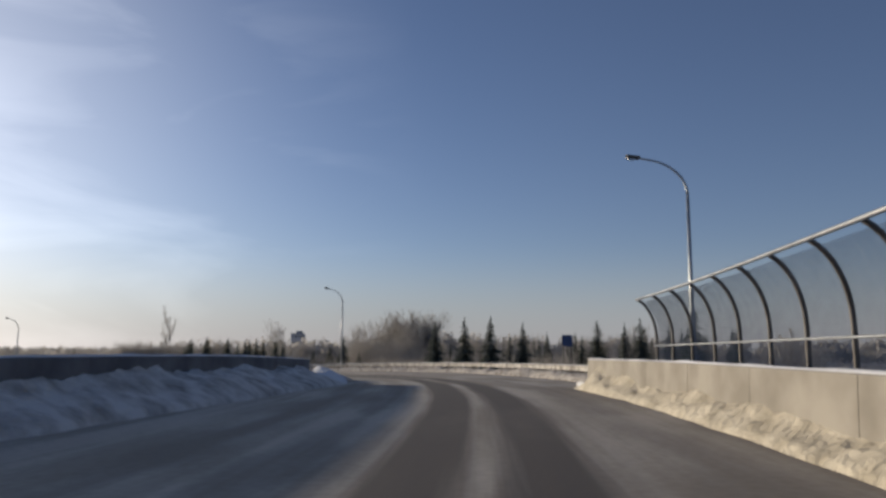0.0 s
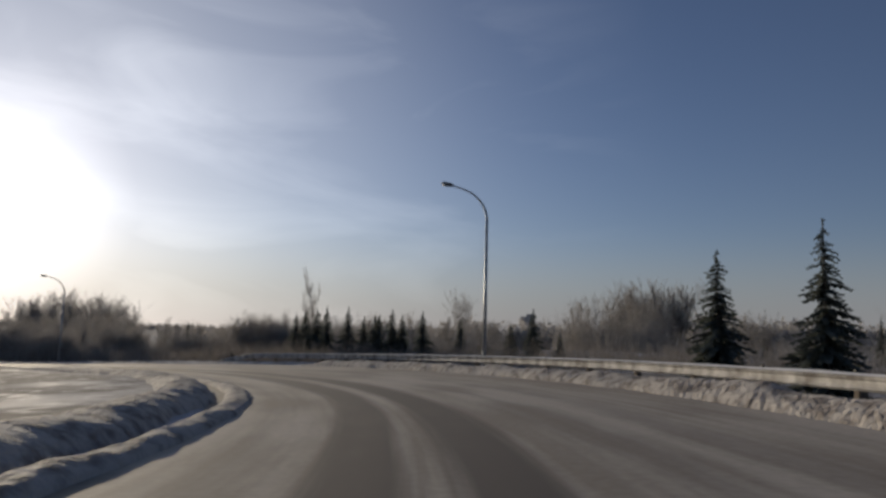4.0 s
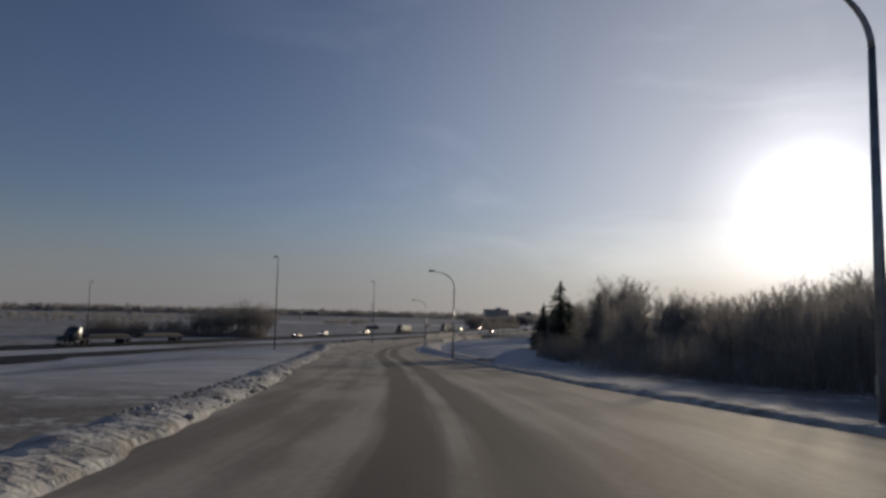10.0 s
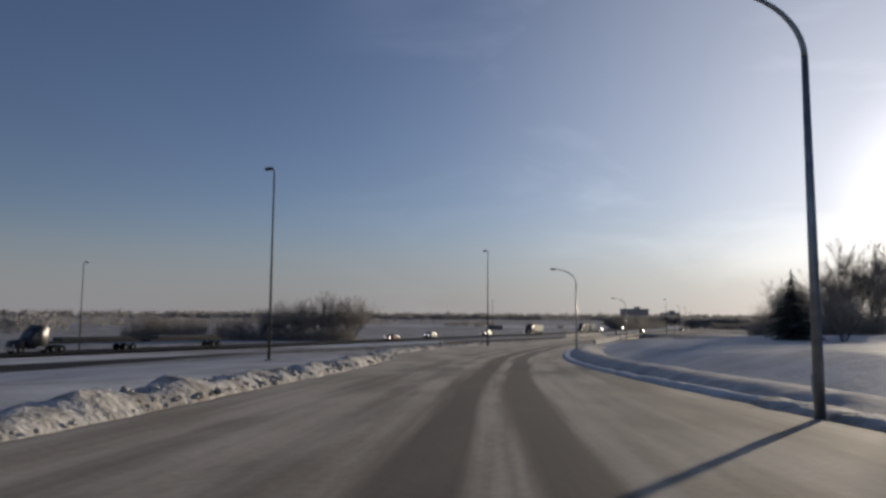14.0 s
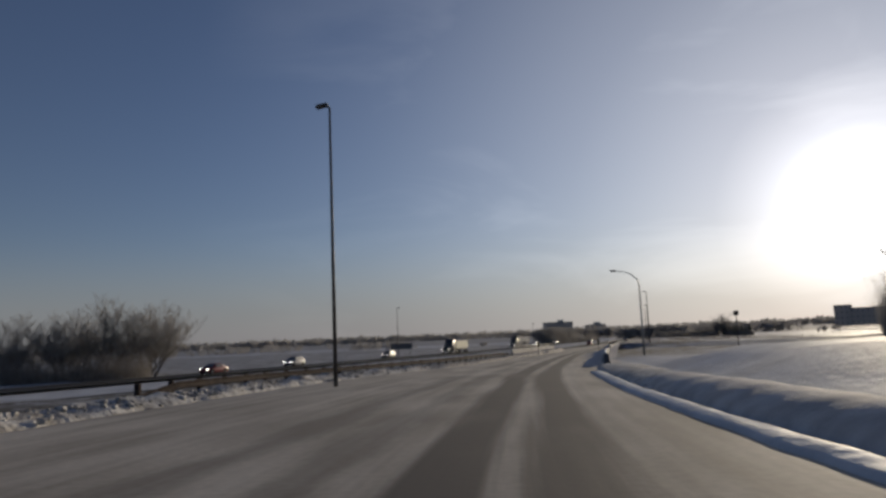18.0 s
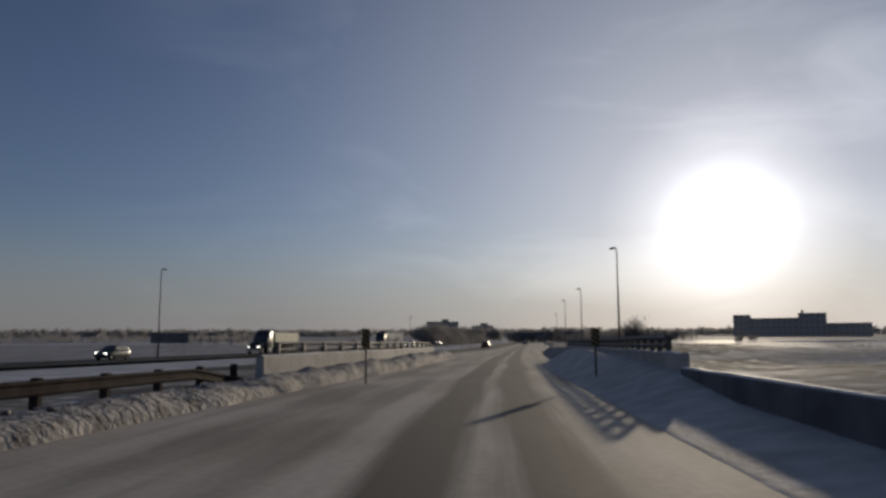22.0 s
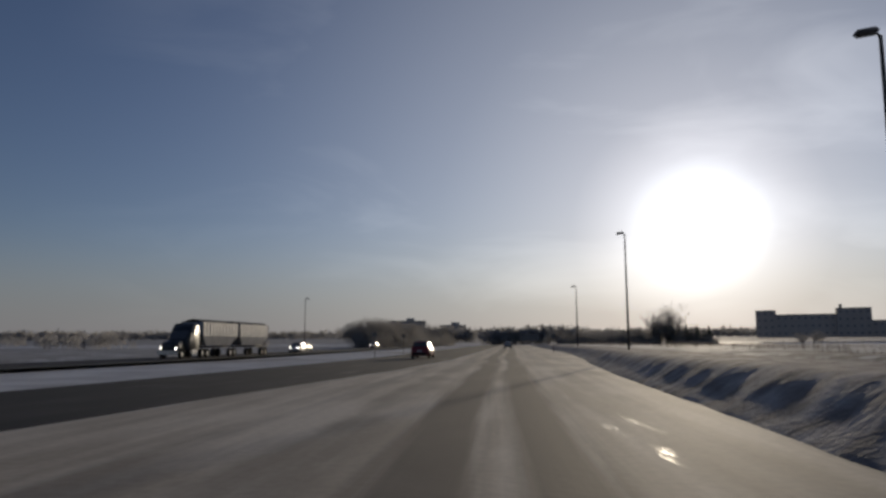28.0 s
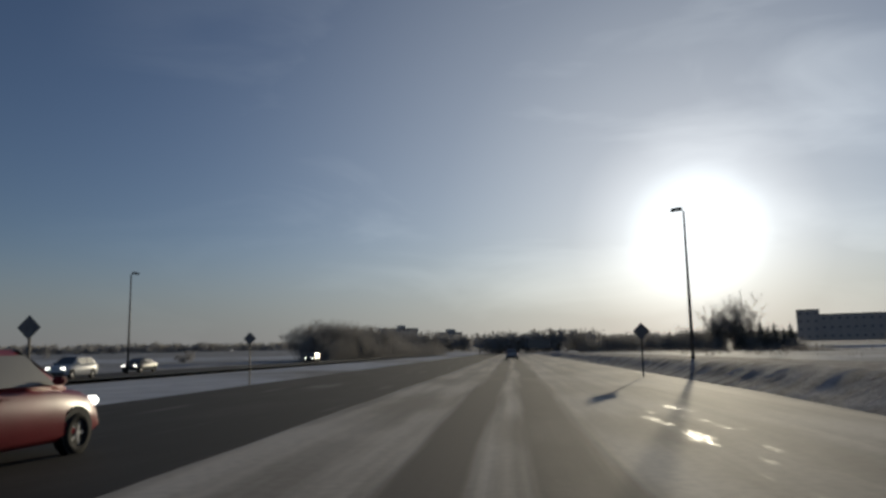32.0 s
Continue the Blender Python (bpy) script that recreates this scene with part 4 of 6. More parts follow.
def guardrail(label, s0, s1, lat, spacing=2.4, height=0.72, side=1, snow=True, mat=STEEL):
    ob = thing("guardrail", label, "guardrail", "guardrails")
    d0, d1 = np.interp(s0, RT, RDIST), np.interp(s1, RT, RDIST)
    prof = [(0.0, -0.16), (0.05, -0.11), (0.0, -0.05), (0.0, 0.05), (0.05, 0.11), (0.0, 0.16), (-0.012, 0.16), (0.035, 0.11), (-0.012, 0.05), (-0.012, -0.05), (0.035, -0.11), (-0.012, -0.16)]
    rows = int((d1 - d0) / 1.0)
    verts, cap = [], []
    for r in range(rows + 1):
        d = d0 + (d1 - d0) * r / rows
        s = float(np.interp(d, RDIST, RT))
        drop = 0.5 * max(0, 1 - r / 4) + 0.5 * max(0, 1 - (rows - r) / 4)
        verts += [at_station(s, lat(s) + side * x, height - 0.16 + z - drop) for x, z in prof]
        h = 0.04 + 0.05 * max(0, noise.noise((d * 0.5, 5, 5)))
        cap += [at_station(s, lat(s) + side * x, height - drop + z) for x, z in ((-0.06, 0), (-0.02, h), (0.03, h), (0.07, 0))]
    m = len(prof)
    faces = [(r * m + c, r * m + (c + 1) % m, (r + 1) * m + (c + 1) % m, (r + 1) * m + c) for r in range(rows) for c in range(m)]
    part("beam", mesh_of("beam", verts, faces, mat), mat, ob, "ribbed steel beam")
    if snow:
        faces = [(r * 4 + c, r * 4 + c + 1, (r + 1) * 4 + c + 1, (r + 1) * 4 + c) for r in range(rows) for c in range(3)]
        part("snow_cap", mesh_of("snow_cap", cap, faces, SNOW, True), SNOW, ob, "snow lying on the beam")
    bm = bmesh.new()
    box(bm, (0.2, 0.18, 1.1), (0, 0, 0), 0.015)
    me = bpy.data.meshes.new("post"); bm.to_mesh(me); bm.free(); me.materials.append(WOOD if snow else RUST)
    bm = bmesh.new()
    box(bm, (0.03, 0.09, 0.12), (0, 0, 0), 0.008)
    tab = bpy.data.meshes.new("reflector"); bm.to_mesh(tab); bm.free(); tab.materials.append(BLACK)
    for d in np.arange(d0 + 1.2, d1 - 0.5, spacing):
        s = float(np.interp(d, RDIST, RT))
        p = part("post", me, WOOD if snow else RUST, ob)
        p.matrix_basis = Matrix.Translation(at_station(s, lat(s) - side * 0.11, height - 0.5)) @ Matrix.Rotation(heading(s), 4, "Z")
        if snow:
            q = part("reflector", tab, BLACK, ob)
            q.matrix_basis = Matrix.Translation(at_station(s, lat(s), height + 0.05)) @ Matrix.Rotation(heading(s), 4, "Z")
    return ob


guardrail("steel guardrail caked with sunlit snow", 2.3, 9.4, lambda s: -Rw(s) - 0.75, 3.0, 0.80, mat=CAKED)
guardrail("dark steel guardrail on posts above the windrow", 19.3, 23.4, lambda s: Lw(s) + 1.6, 2.4, 0.72, -1, False, RUST)


# ---------- small bridge over the hollow ----------
parapet("parapet_small_bridge_right", "concrete bridge parapet in its own shade", 23.1, 25.6, lambda s: -BANK_TOP(s) - 0.2, 1.14, mat=PALED_CONCRETE)
parapet("parapet_small_bridge_left", "grey concrete bridge parapet behind ploughed snow", 23.4, 26.1, lambda s: LEFT_FOOT(s) + 2.35, 1.0, mat=PALED_CONCRETE)


def bridge_rail(label, s0, s1, lat, base, gap=1.25):
    ob = thing("bridge_rail", label, "railing", "bridge rails")
    d0, d1 = np.interp(s0, RT, RDIST), np.interp(s1, RT, RDIST)
    ds = np.arange(d0, d1, gap)
    st = [float(np.interp(d, RDIST, RT)) for d in ds]
    bm = bmesh.new()
    box(bm, (0.13, 0.14, 0.48), (0, 0, 0.24), 0.015)
    box(bm, (0.2, 0.22, 0.03), (0, 0, 0.02))
    me = bpy.data.meshes.new("post"); bm.to_mesh(me); bm.free(); me.materials.append(DARKSTEEL)
    for s in st:
        p = part("post", me, DARKSTEEL, ob)
        p.matrix_basis = Matrix.Translation(at_station(s, lat(s), base)) @ Matrix.Rotation(heading(s), 4, "Z")
    for z in (0.2, 0.44):
        pts = [at_station(s, lat(s) + 0.09, base + z) for s in st]
        part("rail", mesh_of("rail", *tube(pts, [0.075] * len(pts), 4), DARKSTEEL), DARKSTEEL, ob)


bridge_rail("dark steel rail on short posts along the parapet", 23.2, 25.5, lambda s: -BANK_TOP(s) - 0.2, 1.14)
bridge_rail("dark steel rail on short posts along the parapet", 23.5, 26.0, lambda s: LEFT_FOOT(s) + 2.35, 1.0, 2.9)


# ---------- signs ----------
SIGNBACK = noisy("sign_back_aluminium", (0.13, 0.13, 0.13), (0.20, 0.20, 0.20), 2, 0.6, 0.4, bump=0.05)
BLUE = noisy("blue_sign_paint", (0.05, 0.075, 0.16), (0.065, 0.10, 0.21), 2, 0.5, bump=0.05)
# Yellow darkened: the plates' backlit shade put into the paint colour.
YELLOW = noisy("backlit_yellow_paint", (0.19, 0.145, 0.06), (0.25, 0.19, 0.08), 2, 0.5, bump=0.05)


def sign(name, label, at, turn, size, height, shape="plate", posts=1, face=None, group=""):
    """Plate of the given size with its centre at that height; it faces -y before the turn."""
    face = face or SIGNBACK
    ob = thing(name, label, "road sign", group, at=Matrix.Translation(at) @ Matrix.Rotation(turn, 4, "Z"))
    w, h = size
    for x in ([0] if posts == 1 else [-w * 0.36, w * 0.36]):
        bm = bmesh.new()
        box(bm, (0.07, 0.07, height + h * 0.45 + 0.5), (x, 0.06, (height + h * 0.45 - 0.5) / 2), 0.008)
        part("post", bm, DARKSTEEL, ob)
    bm = bmesh.new()
    box(bm, (w, 0.025, h), (0, 0, height), 0.01, Matrix.Rotation(radians(45) if shape == "diamond" else 0, 4, "Y"))
    plate = part("plate", bm, face, ob)
    if shape == "plate":
        bm = bmesh.new()
        for z in (-h * 0.3, h * 0.3):
            box(bm, (w * 0.96, 0.04, 0.06), (0, 0.035, height + z))
        part("stiffener", bm, SIGNBACK, plate)
    if shape == "marker":
        for k in range(4):
            bm = bmesh.new()
            box(bm, (w * 1.1, 0.006, h * 0.09), (0, -0.016, height + (k - 1.5) * h * 0.24), 0, Matrix.Rotation(0.6, 4, "Y"))
            part("stripe", bm, BLACK, plate)
    return ob


sign("blue_sign", "small blue information sign behind the guardrail", (58.6, -0.2, -0.5), heading(2.6), (0.85, 0.9), 3.2, face=BLUE, posts=2)
sign("marker_post", "bare dark post behind the guardrail", (50.9, -4.2, -0.8), 0, (0.12, 0.3), 3.5)
for x, y in ((108.9, 302.0), (101.0, 303.9)):
    i, lat = ramp_at(x, y)
    sign("hazard_marker", "narrow upright hazard marker at the bridge end", (x, y, RAMP[i, 2]), heading(23.4), (0.3, 0.68), 1.62, "marker", face=YELLOW, group="hazard markers")
sign("diamond_sign", "diamond warning sign beside the merge", (157.0, 474.0, -7.5), heading(32), (0.6, 0.6), 2.3, "diamond", group="diamond signs")
sign("diamond_sign", "diamond warning sign in the snowy median", (132.2, 464.6, -7.6), heading(32), (0.55, 0.55), 2.6, "diamond", group="diamond signs")
sign("diamond_sign", "diamond warning sign in the snowy median", (137.6, 481.0, -7.6), heading(32), (0.5, 0.5), 2.5, "diamond", group="diamond signs")
sign("guide_sign", "wide guide sign on two posts far ahead", (201.4, 630.4, ground_z(201.4, 630.4)), heading(34), (6.0, 2.4), -4.5 - ground_z(201.4, 630.4), posts=2)
sign("guide_sign", "wide guide sign seen edge of the highway", (76.7, 386.3, -7.6), heading(25), (5.6, 1.5), 2.6, posts=2)
sign("sign_post", "tall post with a small box sign on the bank", (116.7, 273.6, ground_z(116.7, 273.6)), heading(21), (0.5, 0.45), -2.9 - ground_z(116.7, 273.6), face=BLACK)


# ---------- trees ----------
def spruce_mesh(rng, height, spread, whorls=26):
    """Drooping sprays in whorls, each a bundle of short needle blades."""
    verts, faces = [], []
    for w in range(whorls):
        f = w / (whorls - 1)
        z = height * (0.06 + 0.93 * f)
        reach = spread * (1 - f) ** 0.85 * (0.75 + 0.4 * rng.random()) + 0.10
        for k in range(max(6, int(14 * (1 - f) + 6))):
            a = rng.uniform(0, 2 * math.pi)
            r = reach * rng.uniform(0.62, 1.15)
            z = height * min(0.99, 0.06 + 0.93 * (w + rng.uniform(-0.75, 0.75)) / (whorls - 1))
            z = max(z, 0.35)
            d = Vector((math.cos(a), math.sin(a), 0)); side = Vector((-d.y, d.x, 0))
            droop = 0.28 * r + 0.1
            for j in range(5):
                u0, u1 = j / 5, (j + 1.5) / 5
                c0 = d * r * u0 + Vector((0, 0, z - droop * u0 ** 1.5 + rng.uniform(-0.06, 0.06)))
                c1 = d * r * min(u1, 1.05) + Vector((0, 0, z - droop * u1 ** 1.5 + 0.12 * u1 + rng.uniform(-0.1, 0.1)))
                wd = 0.34 * r * (1 - 0.65 * u0) * rng.uniform(0.6, 1.2) + 0.05
                n0 = len(verts)
                verts += [c0 - side * wd * 0.5, c0 + side * wd * 0.5, c1 + side * wd * 0.28 + Vector((0, 0, -0.16 * wd)), c1 - side * wd * 0.28 + Vector((0, 0, -0.12 * wd))]
                faces += [(n0, n0 + 1, n0 + 2), (n0, n0 + 2, n0 + 3)]
                n0 = len(verts)
                verts += [c0, c1, (c0 + c1) / 2 + Vector((0, 0, -0.3 * wd - 0.08))]
                faces.append((n0, n0 + 1, n0 + 2))
    return mesh_of("crown", verts, faces, NEEDLE)


def bare_meshes(rng, height, spread, stems=1, twigs=9):
    """Trunk with limbs, and a crown of fine bare twigs."""
    wood, fine = [], []
    def grow(p, d, length, r, level):
        pts, rr = [p], [r]
        q, v = p.copy(), d.copy()
        segs = (4, 4, 2, 1)[level]
        for k in range(segs):
            v = (v + Vector((rng.gauss(0, 0.16), rng.gauss(0, 0.16), 0.07 + 0.05 * level))).normalized()
            q = q + v * (length / segs)
            pts.append(q.copy()); rr.append(r * (1 - 0.75 * (k + 1) / segs) + 0.004)
        if level == 3:      # a thin flat twig
            a = rng.uniform(0, 6.28)
            side = d.cross(Vector((math.cos(a), math.sin(a), 0.3))).normalized() * (r * 1.5 + 0.004)
            fine.append(([p - side, p + side, pts[-1]], [(0, 1, 2)]))
            return
        (wood if level < 2 else fine).append(tube(pts, rr, 6 if level == 0 else 4 if level == 1 else 3, False))
        if level >= 3: return
        count = (9, 8, twigs)[level]
        for k in range(count):
            u = rng.uniform(0.28 if level == 0 else 0.2, 1.0)
            i = min(len(pts) - 2, int(u * (len(pts) - 1)))
            base = pts[i].lerp(pts[i + 1], u * (len(pts) - 1) - i)
            a = rng.uniform(0, 2 * math.pi)
            out = Vector((math.cos(a), math.sin(a), rng.uniform(0.15, 0.9))).normalized()
            nd = (out * (0.9 if level == 0 else 0.75) + v * 0.6).normalized()
            grow(base, nd, length * (0.58, 0.55, 0.55)[level] * rng.uniform(0.6, 1.1) * (spread if level == 0 else 1), max(rr[i] * 0.5, 0.008), level + 1)
    for s in range(stems):
        a = rng.uniform(0, 6.28)
        lean = 0.0 if stems == 1 else rng.uniform(0.15, 0.4)
        grow(Vector((0.25 * math.cos(a) * (stems > 1), 0.25 * math.sin(a) * (stems > 1), -0.2)), Vector((math.cos(a) * lean, math.sin(a) * lean, 1)).normalized(), height * rng.uniform(0.55, 0.66), 0.016 * height / math.sqrt(stems), 0)
    (wv, wf), (fv, ff) = joined(wood), joined(fine)
    zs = sorted(v.z for v in fv)
    grow_by = height / zs[int(len(zs) * 0.993)]      # the crown's top at the wanted height
    wv, fv = [Vector((v.x, v.y, v.z * grow_by)) for v in wv], [Vector((v.x, v.y, v.z * grow_by)) for v in fv]
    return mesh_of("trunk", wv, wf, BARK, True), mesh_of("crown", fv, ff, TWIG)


tree_rng = random.Random(5)
SPRUCES, BARES = [], []
for k in range(3):
    base = thing("spruce_tree", "dark snow-free spruce tree with drooping branches", "tree", "spruces")
    part("trunk", mesh_of("trunk", *tube([(0, 0, -0.3), (0, 0, 4), (0, 0, 9.6)], [0.17, 0.11, 0.02], 7), BARK, True), BARK, base)
    part("crown", spruce_mesh(tree_rng, 10.0, (2.5, 2.1, 2.8)[k]), NEEDLE, base)
    SPRUCES.append(base)
for k in range(4):
    base = thing("bare_tree", "leafless broad tree with a twiggy crown", "tree", "bare trees")
    tr, cr = bare_meshes(tree_rng, 10.0, (1.0, 1.25, 0.8, 1.1)[k], (1, 3, 2, 4)[k], (18, 12, 14, 10)[k])
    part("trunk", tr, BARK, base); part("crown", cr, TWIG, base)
    BARES.append(base)
used = set()


def plant(kinds, x, y, height, wide=1.0, z=None, k=None, label="", group=""):
    k = tree_rng.randrange(len(kinds)) if k is None else k
    z = ground_z(x, y) if z is None else z
    m = Matrix.Translation((x, y, z - 0.1)) @ Matrix.Rotation(tree_rng.uniform(0, 6.28), 4, "Z") @ Matrix.Diagonal((height / 10 * wide, height / 10 * wide, height / 10, 1))
    src = kinds[k]
    if src.name not in used:
        used.add(src.name); src.matrix_basis = m; ob = src
    else:
        ob = copy_thing(src, m @ Matrix.Diagonal((*[1 / v for v in src.scale], 1)))
    if label: tagged(ob, label)
    if group: tagged(ob, group=group)
    return ob


# single trees that stand out: x, y, height of the top above sea of the plan
for x, y, top, w in ((109, 153.9, 3.7, 1.4), (111, 163.8, 4.9, 1.55), (118.6, 215, 3.3, 1.5),
                     (112.5, 150, 3.2, 1.1), (107.5, 157.5, 1.4, 1.3), (111.5, 161, 2.6, 1.2), (113, 167, 2.4, 1.1), (116, 172, 1.6, 1.2), (121, 66, 3.0, 0.8), (123, 70, 2.4, 0.8), (126, 75, 2.2, 0.8)):
    plant(SPRUCES, x, y, top - ground_z(x, y), w)
plant(BARES, 138, 79, 11.2 - ground_z(138, 79), 0.45, k=0, label="slender tall leafless tree above the woods")
plant(BARES, 163, 66.3, 9.3 - ground_z(163, 66), 0.75, k=1)
plant(BARES, 77.8, 83.1, 3.9 - ground_z(77.8, 83.1) + 0.8, 1.0, k=3, label="leafless spreading tree on the inner side of the ramp")
for dx, dy, h in ((-1.4, 0.9, 0.9), (0.8, 1.6, 0.8), (-0.6, -1.2, 0.75)):
    plant(BARES, 77.0 + dx, 83.6 + dy, (4.6 - ground_z(77.8, 83.1)) * h, 1.05, k=1 + int(h * 20) % 3, label="leafless spreading tree on the inner side of the ramp")
for x, y, top in ((-0.1, 292.8, -1.6), (6, 297, -2.6), (11.9, 300.4, -2.6), (17, 304, -2.2), (21.8, 305.5, -0.7), (26.1, 307.5, -0.7), (30.6, 309.4, 0.5), (36.2, 311.5, 2.8), (41.6, 313.3, 2.2), (33, 316, 2.0), (28, 314, 0.8), (39, 318, 1.6)):
    for k in range(3):
        dx, dy = tree_rng.uniform(-4, 4), tree_rng.uniform(-5, 5)
        plant(BARES, x + dx, y + dy, (top - ground_z(x, y)) * (1.15 if k == 0 else tree_rng.uniform(0.7, 1.05)), 1.25, k=(1, 3, 2)[k], group="bare trees beyond the highway")
# clump and mixed group on the rise beyond the merge
for x, y, top in ((199.1, 599.5, -4.1), (202.7, 598.2, -2.2), (207.3, 596.2, -3.0), (211.6, 594.4, -3.7)):
    for k in range(3):
        plant(BARES, x + tree_rng.uniform(-2, 2), y + tree_rng.uniform(-2, 2), (top - ground_z(x, y)) * tree_rng.uniform(0.85, 1.15), 1.5, k=(1, 3, 2)[k], group="bare bushes beyond the merge")
for x, y, top in ((217, 598, -3.4), (219, 596, -2.6), (221, 593, -2.9), (222.5, 590, -1.7), (224, 588, -2.2), (225.5, 585, -0.9), (227, 582, 0.6), (228, 580.5, 4.2), (228.8, 580, 2.6), (230, 580, -0.2), (233, 580.5, -1.6), (236, 581.5, -2.2)):
    for k in range(2):
        plant(BARES, x + tree_rng.uniform(-1, 1), y + tree_rng.uniform(-2, 2), (top - ground_z(x, y)) * (1.05 if k == 0 else tree_rng.uniform(0.7, 0.9)), 1.1, k=(1, 3)[k], group="mixed group beyond the merge")
for x, y, top in ((218, 597, -2.9), (220.5, 594, -2.2), (223.5, 589, -2.0), (226, 584, -1.0), (229.5, 580, -0.8), (232, 580.5, -1.0), (234.5, 581, -0.4), (236.5, 581.5, -1.8), (238.5, 582, -1.0), (241, 582.5, -2.2), (243, 583, -1.1)):
    plant(SPRUCES, x, y, top - ground_z(x, y), 1.3, group="mixed group beyond the merge")
for x, y, top in ((296, 614, -3.9), (299, 616, -3.0), (303, 617, -2.6), (306, 616, -3.4), (286, 600, -4.6)):
    plant(BARES, x, y, top - ground_z(x, y), 1.5, k=3, label="low dark leafless bush before the long building", group="bushes before the long building")


for k in range(44):
    q = tree_rng.random() ** 1.3
    x, y = 139 + 48 * q + tree_rng.uniform(-4, 4), 616 + 134 * q + tree_rng.uniform(-5, 5)
    plant(BARES, x, y, tree_rng.uniform(7.6, 9.6) + 2.0 * q, 1.3, k=1 + k % 3, group="tree line beyond the highway")


def wood_belt(n, spots, lo, hi, spruce_share, group):
    for k in range(n):
        (x0, y0), (x1, y1), depth = spots[tree_rng.randrange(len(spots))]
        u = tree_rng.random()
        x, y = x0 + (x1 - x0) * u, y0 + (y1 - y0) * u
        nx, ny = y1 - y0, -(x1 - x0)
        q = tree_rng.random() * depth / math.hypot(nx, ny)
        x, y = x + nx * q, y + ny * q
        i, lat = ramp_at(x, y)
        if abs(lat) < 17: continue
        h = tree_rng.uniform(lo, hi)
        if tree_rng.random() < spruce_share: plant(SPRUCES, x, y, h * 0.95, 0.85)
        else: plant(BARES, x, y, h, tree_rng.uniform(0.75, 1.1), group=group)


# woods inside the bend, from the far corner back towards the bridge
wood_belt(60, [((114, 108), (110, 158), 26), ((115, 120), (111, 158), 8)], 4.3, 6.2, 0.08, "woods beside the ramp")
wood_belt(54, [((121, 66), (114, 112), 26), ((121, 66), (114, 112), 8)], 4.3, 5.9, 0.08, "woods beside the ramp")
wood_belt(34, [((150, 50), (121, 72), 30)], 4.4, 6.0, 0.12, "woods beside the ramp")
# woods beyond the guardrail
wood_belt(42, [((66, -8), (120, 8), 22), ((118, 8), (170, 36), 26)], 4.6, 6.6, 0.38, "woods beyond the guardrail")
for x, y, top, w in ((111.6, 60.3, 3.1, 0.8), (114.6, 61.5, 3.6, 0.8), (110.3, 56.6, 3.6, 0.85), (114.5, 58.5, 4.0, 0.8), (111.2, 53.4, 3.8, 0.9), (111.7, 51.8, 2.9, 0.9), (112.6, 51.0, 3.0, 0.9), (110.9, 49.5, 3.1, 0.9),
                     (112.9, 49.2, 3.6, 1.0), (113.4, 48.3, 3.2, 0.9), (114.3, 46.5, 3.6, 0.9), (119.0, 36.5, 4.0, 0.8), (119.8, 34.0, 1.7, 0.9), (118.3, 38.6, 2.6, 0.9), (117.0, 41.0, 1.9, 1.0), (81.4, 14.3, 4.8, 0.8), (76.9, 10.4, 5.2, 0.8), (73.2, 7.3, 5.2, 0.8), (72.1, 4.0, 4.4, 0.8), (74.0, -3.2, 4.7, 0.8), (70.0, -5.5, 4.2, 0.8), (67.0, -6.6, 4.5, 0.85), (64.5, -8.7, 3.7, 0.85), (59.9, -10.0, 5.2, 0.85)):
    plant(SPRUCES, x, y, top + 0.5 - ground_z(x, y), w * 1.3)
for k in range(8):
    plant(BARES, 123 + tree_rng.uniform(-5, 6), 130 + tree_rng.uniform(-12, 10), tree_rng.uniform(6.2, 7.6), 1.0, group="woods beside the ramp")
for k in range(12):
    plant(BARES, 110 + tree_rng.uniform(-2, 4), 101 + tree_rng.uniform(-11, 12), tree_rng.uniform(4.0, 4.9), 1.1, group="woods beside the ramp")
for k in range(7):
    plant(BARES, 115.5 + tree_rng.uniform(-3.5, 3.5), 111 + tree_rng.uniform(-5, 5), tree_rng.uniform(5.8, 6.6), 1.0, group="woods beside the ramp")
for k in range(9):
    plant(BARES, 148 + tree_rng.uniform(-7, 7), 139 + tree_rng.uniform(-6, 6), tree_rng.uniform(7.6, 9.4), 0.9, k=1 + k % 3, group="tall trees deep in the bend")
# tall trees far beyond the bend
for k in range(16):
    x, y = 193 + tree_rng.uniform(-16, 16), 212 + tree_rng.uniform(-8, 8)
    plant(BARES, x, y, tree_rng.uniform(8, 12.5) - ground_z(x, y), 1.0, k=k % 4, group="tall trees far beyond the bend")
# the big thicket beyond the bend
for k in range(15):
    plant(BARES, 205 + tree_rng.uniform(-10, 10), 46 + tree_rng.uniform(-9, 9), tree_rng.uniform(9, 15.5), 1.0, k=1 + k % 3, group="thicket beyond the bend")
# grove on the rise beside the ramp
for k in range(18):
    q = tree_rng.random()
    x, y = 134.5 + 18 * q + tree_rng.uniform(-1, 1), 277 - 9 * q + tree_rng.uniform(-3, 5)
    plant(BARES, x, y, (2.5 + 10 * q) * tree_rng.uniform(0.75, 1.05) - ground_z(x, y), 1.1, k=1 + k % 3, group="grove on the rise")
for x, y, top in ((121.0, 217.0, 0.5), (123.5, 214.5, 1.0), (125.5, 219.0, 0.2)):
    plant(BARES, x, y, top - ground_z(x, y), 1.25, k=3)


